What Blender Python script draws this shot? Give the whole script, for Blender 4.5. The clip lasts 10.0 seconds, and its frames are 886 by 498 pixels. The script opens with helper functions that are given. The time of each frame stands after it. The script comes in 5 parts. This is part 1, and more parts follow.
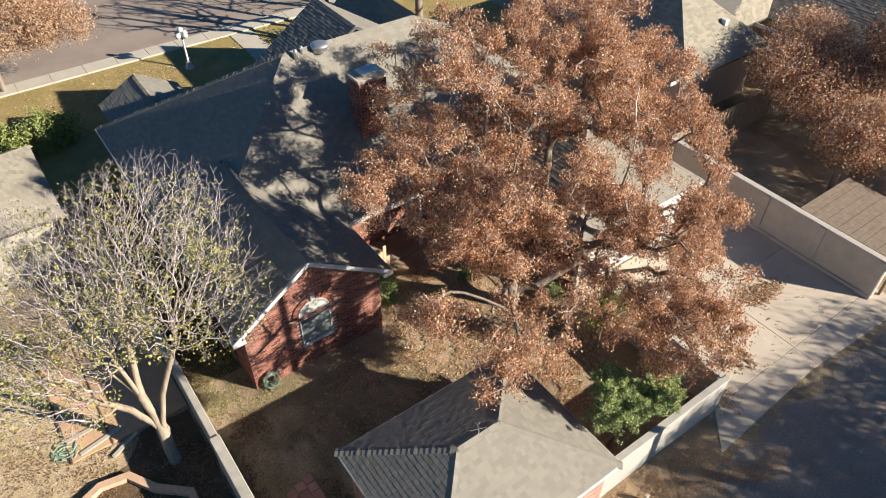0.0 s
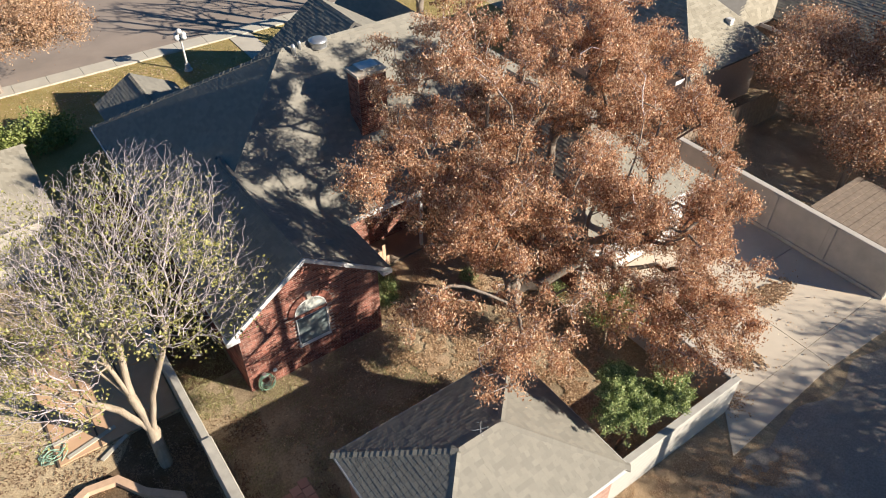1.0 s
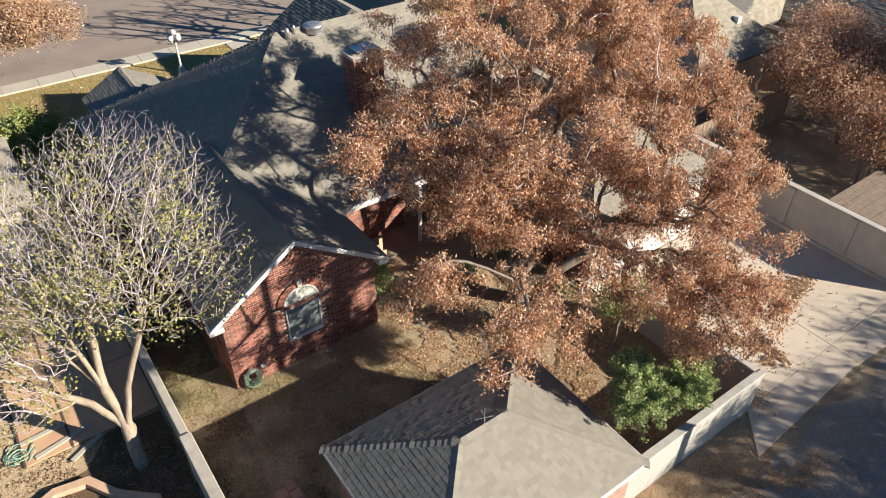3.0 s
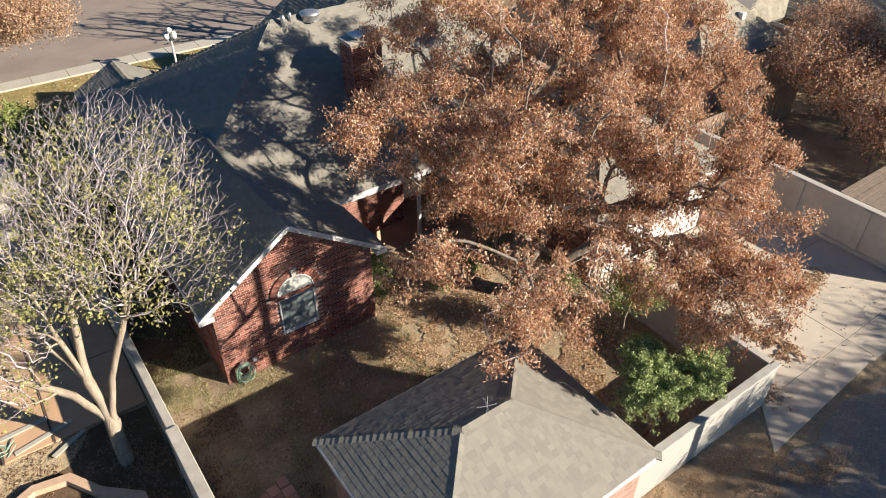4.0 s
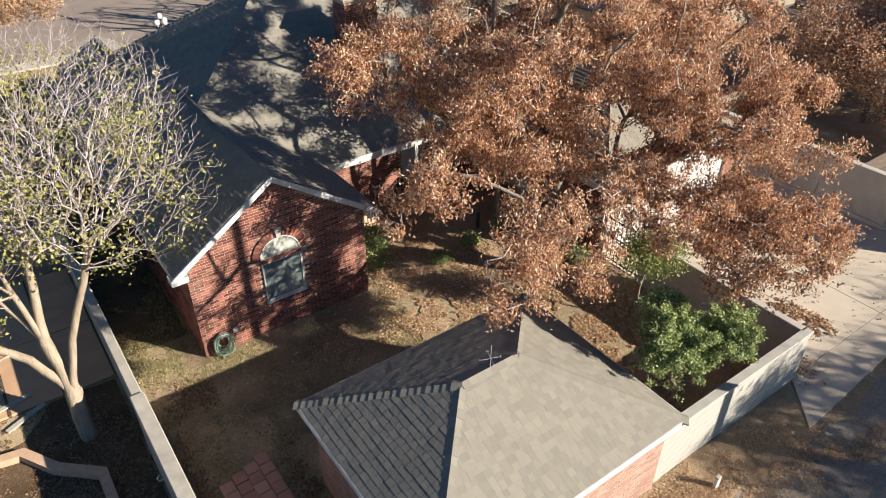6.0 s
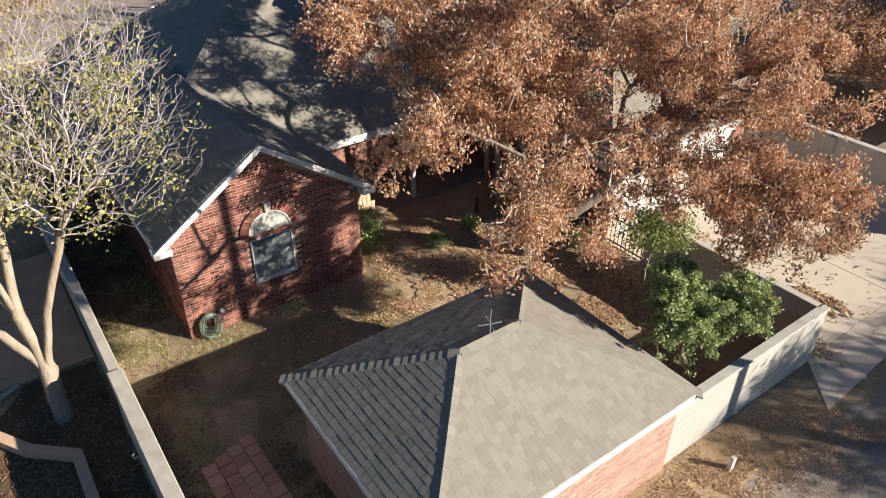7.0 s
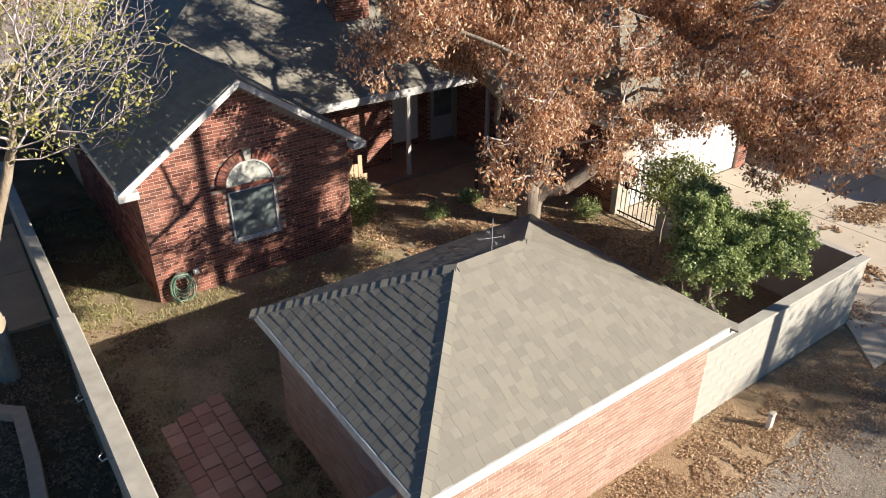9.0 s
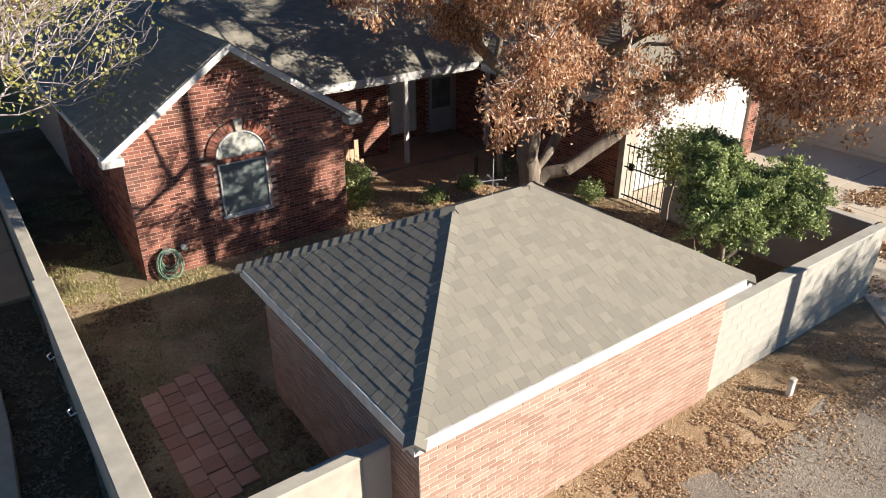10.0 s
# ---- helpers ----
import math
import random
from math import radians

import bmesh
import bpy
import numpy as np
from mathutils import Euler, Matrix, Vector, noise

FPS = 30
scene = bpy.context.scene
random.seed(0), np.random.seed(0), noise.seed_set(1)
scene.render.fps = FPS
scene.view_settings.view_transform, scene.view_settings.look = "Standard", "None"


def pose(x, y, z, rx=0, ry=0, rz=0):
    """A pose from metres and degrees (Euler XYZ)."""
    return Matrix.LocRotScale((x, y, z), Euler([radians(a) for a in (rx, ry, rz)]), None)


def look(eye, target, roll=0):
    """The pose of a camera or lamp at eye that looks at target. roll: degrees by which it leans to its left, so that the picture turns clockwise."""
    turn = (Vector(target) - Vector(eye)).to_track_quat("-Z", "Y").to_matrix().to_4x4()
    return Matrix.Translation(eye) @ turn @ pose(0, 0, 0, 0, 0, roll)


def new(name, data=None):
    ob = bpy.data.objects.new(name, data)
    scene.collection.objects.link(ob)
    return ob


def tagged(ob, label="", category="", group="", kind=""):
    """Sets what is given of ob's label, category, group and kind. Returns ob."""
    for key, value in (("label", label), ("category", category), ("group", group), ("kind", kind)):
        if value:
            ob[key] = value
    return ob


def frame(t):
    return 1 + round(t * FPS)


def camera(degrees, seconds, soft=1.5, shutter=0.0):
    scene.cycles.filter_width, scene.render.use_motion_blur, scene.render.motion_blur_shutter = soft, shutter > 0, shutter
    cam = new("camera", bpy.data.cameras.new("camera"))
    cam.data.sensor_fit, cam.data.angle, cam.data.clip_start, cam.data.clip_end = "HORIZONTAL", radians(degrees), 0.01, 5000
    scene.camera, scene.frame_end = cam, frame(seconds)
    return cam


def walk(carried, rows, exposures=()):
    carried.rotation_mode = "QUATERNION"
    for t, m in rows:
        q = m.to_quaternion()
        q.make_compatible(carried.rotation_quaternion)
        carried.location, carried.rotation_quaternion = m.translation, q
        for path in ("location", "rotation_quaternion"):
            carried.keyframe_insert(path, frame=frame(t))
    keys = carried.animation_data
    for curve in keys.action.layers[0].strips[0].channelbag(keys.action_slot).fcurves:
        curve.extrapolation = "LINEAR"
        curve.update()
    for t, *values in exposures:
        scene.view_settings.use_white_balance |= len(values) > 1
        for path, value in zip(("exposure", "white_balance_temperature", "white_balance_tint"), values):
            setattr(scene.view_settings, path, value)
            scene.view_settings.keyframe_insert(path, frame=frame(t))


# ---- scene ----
# The place: u (x) runs along the alley, v (y) from the alley to the street, the shed's near corner is the origin.
cam = camera(65.0, 10.0, soft=1.0)
PATH = [
    (0, (-3.766, -5.061, 19.245), (-2.892, -3.866, 17.9), 0.4),
    (0.5, (-3.686, -5.01, 18.841), (-2.809, -3.802, 17.51), 0.2),
    (1, (-3.639, -4.983, 18.415), (-2.756, -3.764, 17.099), 0.2),
    (1.5, (-3.61, -4.962, 17.964), (-2.719, -3.731, 16.664), 0.2),
    (2, (-3.588, -4.934, 17.485), (-2.688, -3.692, 16.203), 0.2),
    (3.5, (-3.511, -4.798, 15.897), (-2.585, -3.519, 14.67), 0.2),
    (4, (-3.475, -4.744, 15.324), (-2.54, -3.454, 14.115), 0.2),
    (4.5, (-3.432, -4.692, 14.733), (-2.491, -3.391, 13.541), 0.2),
    (5, (-3.385, -4.645, 14.126), (-2.437, -3.334, 12.95), 0.2),
    (5.5, (-3.335, -4.606, 13.503), (-2.38, -3.286, 12.344), 0.2),
    (7, (-3.183, -4.533, 11.553), (-2.203, -3.182, 10.452), 0.2),
    (7.5, (-3.136, -4.516, 10.877), (-2.145, -3.152, 9.801), 0.2),
    (8, (-3.092, -4.499, 10.189), (-2.091, -3.12, 9.142), 0.2),
    (8.5, (-3.054, -4.481, 9.491), (-2.041, -3.085, 8.478), 0.2),
    (9, (-3.023, -4.466, 8.788), (-1.998, -3.052, 7.813), 0.1),
    (9.5, (-3.001, -4.463, 8.086), (-1.965, -3.031, 7.15), 0.0),
    (10, (-2.993, -4.488, 7.397), (-1.945, -3.041, 6.498), -0.1),
]
walk(cam, [(t, look(eye, target, roll)) for t, eye, target, roll in PATH], exposures=[(0, 1.24), (10, 1.18)])

# ---- light: a low winter sun and a clear sky ----
SUN = Vector((1.38, -1.80, 1.0)).normalized()
world = bpy.data.worlds.new("sky")
scene.world = world
world.use_nodes = True
wn = world.node_tree.nodes
sky = wn.new("ShaderNodeTexSky")
sky.sky_type, sky.sun_disc = "NISHITA", False
sky.sun_elevation = math.asin(SUN.z)
sky.sun_rotation = math.atan2(SUN.x, SUN.y)
sky.air_density, sky.dust_density, sky.ozone_density = 1.0, 0.1, 5.0
deep = wn.new("ShaderNodeHueSaturation")
deep.inputs["Saturation"].default_value = 1.2
world.node_tree.links.new(sky.outputs[0], deep.inputs["Color"])
world.node_tree.links.new(deep.outputs[0], wn["Background"].inputs[0])
wn["Background"].inputs[1].default_value = 0.040
lamp = bpy.data.lights.new("sun", "SUN")
lamp.energy, lamp.angle, lamp.color = 5.0, radians(0.53), (1.0, 0.90, 0.76)
new("sun", lamp).matrix_world = look(SUN * 60, (0, 0, 0))

# ---- materials ----
class Net:
    """A material's node tree, with short calls for the nodes that are used."""

    def __init__(self, name, rough=0.9, spec=0.3, metal=0.0):
        self.m = bpy.data.materials.new(name)
        self.m.use_nodes = True
        self.t = self.m.node_tree
        self.b = self.t.nodes["Principled BSDF"]
        self.b.inputs["Roughness"].default_value = rough
        self.b.inputs["Specular IOR Level"].default_value = spec
        self.b.inputs["Metallic"].default_value = metal
        self.co = self.t.nodes.new("ShaderNodeTexCoord").outputs["Object"]
        self.geo = None

    def put(self, sock, value):
        if isinstance(value, bpy.types.NodeSocket):
            self.t.links.new(value, sock)
        elif isinstance(value, (tuple, list)) and len(value) == 3 and sock.type == "RGBA":
            sock.default_value = (*value, 1)
        else:
            sock.default_value = value

    def noise(self, scale, detail=4.0, rough=0.55, co=None, stretch=None):
        n = self.t.nodes.new("ShaderNodeTexNoise")
        n.inputs["Scale"].default_value, n.inputs["Detail"].default_value, n.inputs["Roughness"].default_value = scale, detail, rough
        c = co or self.co
        if stretch:
            mp = self.t.nodes.new("ShaderNodeMapping")
            mp.inputs["Scale"].default_value = stretch
            self.put(mp.inputs["Vector"], c)
            c = mp.outputs[0]
        self.put(n.inputs["Vector"], c)
        return n.outputs["Fac"]

    def cells(self, scale, out="Color", rnd=1.0):
        n = self.t.nodes.new("ShaderNodeTexVoronoi")
        n.inputs["Scale"].default_value, n.inputs["Randomness"].default_value = scale, rnd
        self.put(n.inputs["Vector"], self.co)
        return n.outputs[out]

    def ramp(self, fac, *stops):
        r = self.t.nodes.new("ShaderNodeValToRGB")
        el = r.color_ramp.elements
        while len(el) < len(stops):
            el.new(0.5)
        for e, (p, c) in zip(el, stops):
            e.position, e.color = p, (*c, 1) if len(c) == 3 else c
        self.put(r.inputs[0], fac)
        return r.outputs[0]

    def mix(self, fac, a, b, mode="MIX"):
        n = self.t.nodes.new("ShaderNodeMix")
        n.data_type, n.blend_type = "RGBA", mode
        self.put(n.inputs[0], fac), self.put(n.inputs[6], a), self.put(n.inputs[7], b)
        return n.outputs[2]

    def math(self, op, a, b=0.0):
        n = self.t.nodes.new("ShaderNodeMath")
        n.operation = op
        self.put(n.inputs[0], a), self.put(n.inputs[1], b)
        return n.outputs[0]

    def piece(self, joined):
        """A random value for each piece: of a joined mesh by island, of single objects by object."""
        if joined:
            return self.t.nodes.new("ShaderNodeNewGeometry").outputs["Random Per Island"]
        return self.t.nodes.new("ShaderNodeObjectInfo").outputs["Random"]

    def bump(self, height, strength=0.4, distance=0.02):
        n = self.t.nodes.new("ShaderNodeBump")
        n.inputs["Strength"].default_value, n.inputs["Distance"].default_value = strength, distance
        self.put(n.inputs["Height"], height)
        self.put(self.b.inputs["Normal"], n.outputs[0])
        return self

    def colour(self, c):
        self.put(self.b.inputs["Base Color"], c)
        return self


def grey(v):
    return (v, v, v)


def plain(name, colour, rough=0.7, metal=0.0, vary=0.18, scale=6.0, spec=0.3):
    """Paint, metal or stone with stains and a fine grain."""
    n = Net(name, rough, spec, metal)
    dark = tuple(c * (1 - vary) for c in colour)
    c = n.ramp(n.noise(scale, 5), (0.3, dark), (0.7, colour))
    c = n.mix(n.math("MULTIPLY", n.noise(scale * 9, 3), 0.25), c, tuple(x * 0.75 for x in colour))
    n.colour(c).bump(n.noise(scale * 12, 3), 0.15, 0.004)
    return n.m


def brick_mat(name, joined, low, high):
    n = Net(name, 0.92, 0.15)
    r = n.piece(joined)
    c = n.ramp(r, (0.0, low), (0.55, tuple((a + b) / 2 for a, b in zip(low, high))), (1.0, high))
    c = n.mix(n.ramp(n.noise(1.1, 5), (0.45, grey(0)), (0.75, grey(0.35))), c, (0.42, 0.27, 0.21))
    c = n.mix(n.math("MULTIPLY", n.noise(38, 3), 0.35), c, tuple(x * 0.6 for x in low))
    n.colour(c).bump(n.noise(60, 4), 0.5, 0.006)
    return n.m


def shingle_mat(name, joined, low, high):
    n = Net(name, 0.95, 0.12)
    r = n.piece(joined)
    c = n.ramp(r, (0.0, low), (0.5, tuple((a + b) / 2 for a, b in zip(low, high))), (1.0, high))
    c = n.mix(n.math("MULTIPLY", n.noise(90, 2), 0.5), c, tuple(x * 0.62 for x in low))
    c = n.mix(n.ramp(n.noise(0.9, 4), (0.5, grey(0)), (0.8, grey(0.28))), c, tuple(x * 0.75 for x in low))
    n.colour(c).bump(n.noise(170, 2), 0.5, 0.004)
    return n.m


def leaf_mat(name, *stops, trans=0.25):
    n = Net(name, 0.5, 0.5)
    r = n.piece(True)
    c = n.ramp(r, *stops)
    n.colour(c)
    n.b.inputs["Transmission Weight"].default_value = 0.0
    tr = n.t.nodes.new("ShaderNodeBsdfTranslucent")
    n.put(tr.inputs[0], c)
    mx = n.t.nodes.new("ShaderNodeMixShader")
    mx.inputs[0].default_value = trans
    n.t.links.new(n.b.outputs[0], mx.inputs[1])
    n.t.links.new(tr.outputs[0], mx.inputs[2])
    n.t.links.new(mx.outputs[0], n.t.nodes["Material Output"].inputs[0])
    return n.m


def bark_mat(name, low, high):
    n = Net(name, 0.95, 0.1)
    c = n.ramp(n.noise(7, 5, stretch=(1, 1, 0.25)), (0.3, low), (0.7, high))
    c = n.mix(n.math("MULTIPLY", n.noise(40, 3), 0.4), c, tuple(x * 0.5 for x in low))
    n.colour(c).bump(n.noise(26, 4, stretch=(1, 1, 0.3)), 0.7, 0.03)
    return n.m


def ground_mat(name, a, b, c3, grain, scale=0.35):
    """Soil or dry turf: three tones in patches, with a fine grain."""
    n = Net(name, 1.0, 0.1)
    c = n.ramp(n.noise(scale, 6, 0.62), (0.34, a), (0.5, b), (0.66, c3))
    c = n.mix(n.ramp(n.noise(14, 5, 0.7), (0.42, grey(0)), (0.62, grey(0.6))), c, grain)
    c = n.mix(n.ramp(n.noise(60, 3, 0.7), (0.5, grey(0)), (0.72, grey(0.5))), c, tuple(x * 1.5 for x in c3))
    n.colour(c).bump(n.math("ADD", n.noise(9, 6, 0.7), n.noise(45, 4, 0.7)), 0.9, 0.05)
    return n.m


M = {
    "shingle": shingle_mat("roof_shingle", True, (0.220, 0.207, 0.178), (0.280, 0.262, 0.221)),
    "shingle_one": shingle_mat("roof_shingle_single", False, (0.220, 0.207, 0.178), (0.280, 0.262, 0.221)),
    "roof_base": plain("roof_felt", (0.11, 0.105, 0.1), 0.95),
    "tan_shingle": shingle_mat("tan_shingle", True, (0.26, 0.235, 0.185), (0.37, 0.34, 0.275)),
    "brick": brick_mat("red_brick", True, (0.105, 0.038, 0.032), (0.38, 0.150, 0.108)),
    "brick_one": brick_mat("red_brick_single", False, (0.105, 0.038, 0.032), (0.38, 0.150, 0.108)),
    "brick_light": brick_mat("rose_brick", True, (0.31, 0.19, 0.15), (0.45, 0.31, 0.255)),
    "brick_light_one": brick_mat("rose_brick_single", False, (0.31, 0.19, 0.15), (0.45, 0.31, 0.255)),
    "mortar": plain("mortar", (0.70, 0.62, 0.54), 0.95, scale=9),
    "mortar_dark": plain("dark_mortar", (0.46, 0.36, 0.30), 0.95, scale=9),
    "white": plain("white_paint", (0.58, 0.57, 0.555), 0.55, vary=0.10),
    "trim": plain("weathered_white_paint", (0.62, 0.62, 0.62), 0.65, vary=0.30, scale=9),
    "block": plain("whitewashed_block", (0.42, 0.405, 0.37), 0.9, vary=0.18, scale=3),
    "stucco": plain("tan_stucco", (0.45, 0.42, 0.365), 0.95, vary=0.3, scale=3),
    "stucco_grey": plain("grey_stucco", (0.50, 0.46, 0.41), 0.95, vary=0.2, scale=2),
    "terracotta": plain("terracotta_border", (0.60, 0.41, 0.28), 0.95, vary=0.2),
    "concrete": plain("concrete", (0.54, 0.47, 0.38), 0.9, vary=0.16, scale=0.9),
    "walk": plain("pale_concrete", (0.47, 0.43, 0.36), 0.9, vary=0.14, scale=1.5),
    "street": plain("worn_asphalt", (0.30, 0.245, 0.205), 0.95, vary=0.25, scale=0.5),
    "paver": None,
    "ground": ground_mat("dry_soil", (0.22, 0.16, 0.105), (0.38, 0.295, 0.195), (0.50, 0.40, 0.27), (0.17, 0.13, 0.08), 0.55),
    "lawn": ground_mat("dormant_lawn", (0.30, 0.23, 0.09), (0.34, 0.26, 0.11), (0.40, 0.31, 0.15), (0.24, 0.20, 0.07), 0.8),
    "alley": ground_mat("gravel_alley", (0.27, 0.235, 0.20), (0.34, 0.295, 0.25), (0.41, 0.355, 0.295), (0.19, 0.165, 0.14), 0.5),
    # the bed's own dark mulch; in the side passage its darkness stands for shade
    "mulch": ground_mat("mulch_and_passage_shade", (0.11, 0.072, 0.043), (0.16, 0.11, 0.066), (0.22, 0.155, 0.098), (0.08, 0.054, 0.034), 0.9),
    "dirt": ground_mat("sunlit_dirt", (0.36, 0.25, 0.15), (0.44, 0.32, 0.20), (0.50, 0.37, 0.25), (0.28, 0.19, 0.12), 0.6),
    "pale_dirt": ground_mat("pale_dirt", (0.46, 0.35, 0.22), (0.56, 0.44, 0.28), (0.62, 0.50, 0.34), (0.36, 0.26, 0.16), 0.6),
    "bark": bark_mat("grey_bark", (0.17, 0.14, 0.115), (0.34, 0.29, 0.245)),
    "pale_bark": bark_mat("pale_bark", (0.27, 0.215, 0.16), (0.45, 0.375, 0.29)),
    "twig": bark_mat("grey_twigs", (0.44, 0.385, 0.375), (0.62, 0.56, 0.55)),
    "pale_twig": bark_mat("pale_twigs", (0.41, 0.35, 0.36), (0.62, 0.545, 0.56)),
    "russet": leaf_mat("russet_leaves", (0.0, (0.20, 0.088, 0.050)), (0.4, (0.47, 0.245, 0.138)), (0.75, (0.68, 0.43, 0.26)), (1.0, (0.86, 0.70, 0.52)), trans=0.40),
    "tan_leaf": leaf_mat("tan_leaves", (0.0, (0.22, 0.12, 0.07)), (0.5, (0.44, 0.27, 0.16)), (1.0, (0.64, 0.47, 0.32))),
    "litter": leaf_mat("fallen_leaves", (0.0, (0.22, 0.125, 0.07)), (0.5, (0.44, 0.285, 0.16)), (1.0, (0.66, 0.50, 0.33)), trans=0.1),
    # darker copy of the litter colours: shade on the leaves put into their colour
    "shaded_leaf": leaf_mat("shaded_dead_leaves", (0.0, (0.10, 0.055, 0.03)), (0.5, (0.21, 0.125, 0.07)), (1.0, (0.36, 0.24, 0.14)), trans=0.1),
    "green": leaf_mat("evergreen_leaves", (0.0, (0.09, 0.14, 0.05)), (0.5, (0.27, 0.34, 0.125)), (1.0, (0.52, 0.56, 0.26))),
    "olive": leaf_mat("yellow_green_leaves", (0.0, (0.20, 0.20, 0.05)), (0.5, (0.30, 0.29, 0.09)), (1.0, (0.42, 0.38, 0.16))),
    "lime": leaf_mat("light_green_leaves", (0.0, (0.14, 0.18, 0.05)), (1.0, (0.30, 0.33, 0.10))),
    "iron": plain("black_iron", (0.03, 0.03, 0.032), 0.5, 0.6),
    "steel": plain("galvanised_steel", (0.55, 0.56, 0.57), 0.4, 0.8),
    "wood": plain("weathered_wood", (0.27, 0.21, 0.16), 0.9, vary=0.35, scale=5),
    "wood_dark": plain("dark_wood", (0.12, 0.09, 0.07), 0.9, vary=0.35, scale=5),
    "hose": plain("green_hose", (0.32, 0.50, 0.38), 0.45),
    "vane": plain("grey_vane_paint", (0.36, 0.37, 0.39), 0.5),
    "patio": plain("tan_patio_concrete", (0.58, 0.37, 0.23), 0.9, vary=0.2, scale=1.5),
    "grass": leaf_mat("grass_blades", (0.0, (0.17, 0.18, 0.06)), (0.5, (0.34, 0.31, 0.13)), (1.0, (0.54, 0.47, 0.29)), trans=0.2),
    "porch_floor": plain("brown_porch_concrete", (0.30, 0.235, 0.18), 0.9, vary=0.3, scale=1.2),
    "curtain": plain("white_blind", (0.72, 0.72, 0.68), 0.8, vary=0.08),
    "door_grey": plain("grey_door_paint", (0.42, 0.43, 0.44), 0.6, vary=0.1),
}
pv = Net("red_paver", 0.95, 0.1)
pv.colour(pv.mix(pv.math("MULTIPLY", pv.noise(7, 5), 0.6), pv.ramp(pv.piece(False), (0, (0.36, 0.165, 0.125)), (1, (0.54, 0.31, 0.25))), (0.40, 0.28, 0.23))).bump(pv.noise(40, 4), 0.4, 0.01)
M["paver"] = pv.m
gl = Net("window_glass", 0.05, 0.8)
gl.colour(gl.ramp(gl.noise(2.2, 2), (0.40, (0.13, 0.16, 0.165)), (0.70, (0.24, 0.27, 0.265))))
gl.b.inputs["Coat Weight"].default_value = 1.0
gc = Net("curtained_glass", 0.1, 0.6)
gc.colour(gc.ramp(gc.noise(4.5, 4), (0.38, (0.20, 0.22, 0.21)), (0.62, (0.52, 0.52, 0.48))))
gc.b.inputs["Coat Weight"].default_value = 1.0
M["glass_curtain"] = gc.m
M["glass"] = gl.m

# ---- helpers for meshes ----
def mesh_ob(name, verts, faces, mat, parent=None, label="", smooth=False):
    """One mesh object from arrays of vertices and of faces (all faces with the same number of corners, or lists)."""
    me = bpy.data.meshes.new(name)
    if isinstance(faces, np.ndarray):
        k = faces.shape[1]
        me.vertices.add(len(verts))
        me.vertices.foreach_set("co", np.asarray(verts, np.float32).ravel())
        me.loops.add(faces.size)
        me.loops.foreach_set("vertex_index", faces.astype(np.int32).ravel())
        me.polygons.add(len(faces))
        me.polygons.foreach_set("loop_start", np.arange(0, faces.size, k, dtype=np.int32))
        me.update(calc_edges=True)
    else:
        me.from_pydata(verts, [], faces)
    me.polygons.foreach_set("use_smooth", [smooth] * len(me.polygons))
    me.materials.append(mat)
    ob = new(name, me)
    ob.parent = parent
    if label:
        ob["label"] = label
    return ob


def part(name, bm, mat, parent=None, label="", smooth=False):
    """A bmesh as one mesh object under a thing or a part."""
    me = bpy.data.meshes.new(name)
    bm.to_mesh(me)
    bm.free()
    if smooth:
        me.polygons.foreach_set("use_smooth", [True] * len(me.polygons))
    me.materials.append(mat)
    ob = new(name, me)
    ob.parent = parent
    if label:
        ob["label"] = label
    return ob


def thing(name, label, category, at=(0, 0, 0), group="", kind=""):
    e = new(name)
    e.location = at
    e.empty_display_size = 0.2
    return tagged(e, label, category, group, kind)


def add_box(bm, lo, hi, m=None, bevel=0.0):
    r = bmesh.ops.create_cube(bm, size=1.0)
    c = [(a + b) / 2 for a, b in zip(lo, hi)]
    d = [abs(b - a) for a, b in zip(lo, hi)]
    t = Matrix.Translation(c) @ Matrix.Diagonal((*d, 1))
    bmesh.ops.transform(bm, matrix=(m @ t) if m else t, verts=r["verts"])
    if bevel:
        es = {e for v in r["verts"] for e in v.link_edges}
        bmesh.ops.bevel(bm, geom=list(es), offset=bevel, segments=1, affect="EDGES")


def box(name, lo, hi, mat, parent=None, label="", bevel=0.008):
    bm = bmesh.new()
    add_box(bm, lo, hi, bevel=bevel)
    return part(name, bm, mat, parent, label)


def tube(bm, pts, radius, sides=8):
    """A round bar along points; radius may be a list."""
    rings = []
    for i, p in enumerate(pts):
        p = Vector(p)
        a = Vector(pts[max(i - 1, 0)])
        b = Vector(pts[min(i + 1, len(pts) - 1)])
        q = (b - a).to_track_quat("Z", "Y")
        r = radius[i] if isinstance(radius, (list, tuple)) else radius
        rings.append([bm.verts.new(p + q @ Vector((r * math.cos(k * 2 * math.pi / sides), r * math.sin(k * 2 * math.pi / sides), 0))) for k in range(sides)])
    for r0, r1 in zip(rings, rings[1:]):
        for k in range(sides):
            bm.faces.new((r0[k], r0[(k + 1) % sides], r1[(k + 1) % sides], r1[k]))
    bm.faces.new(rings[0][::-1])
    bm.faces.new(rings[-1])


def prism(name, outline, z0, z1, mat, parent=None, label=""):
    """A slab with an outline in plan."""
    bm = bmesh.new()
    lo = [bm.verts.new((x, y, z0)) for x, y in outline]
    hi = [bm.verts.new((x, y, z1)) for x, y in outline]
    n = len(outline)
    bm.faces.new(lo[::-1])
    bm.faces.new(hi)
    for i in range(n):
        bm.faces.new((lo[i], lo[(i + 1) % n], hi[(i + 1) % n], hi[i]))
    bmesh.ops.recalc_face_normals(bm, faces=bm.faces)
    return part(name, bm, mat, parent, label)


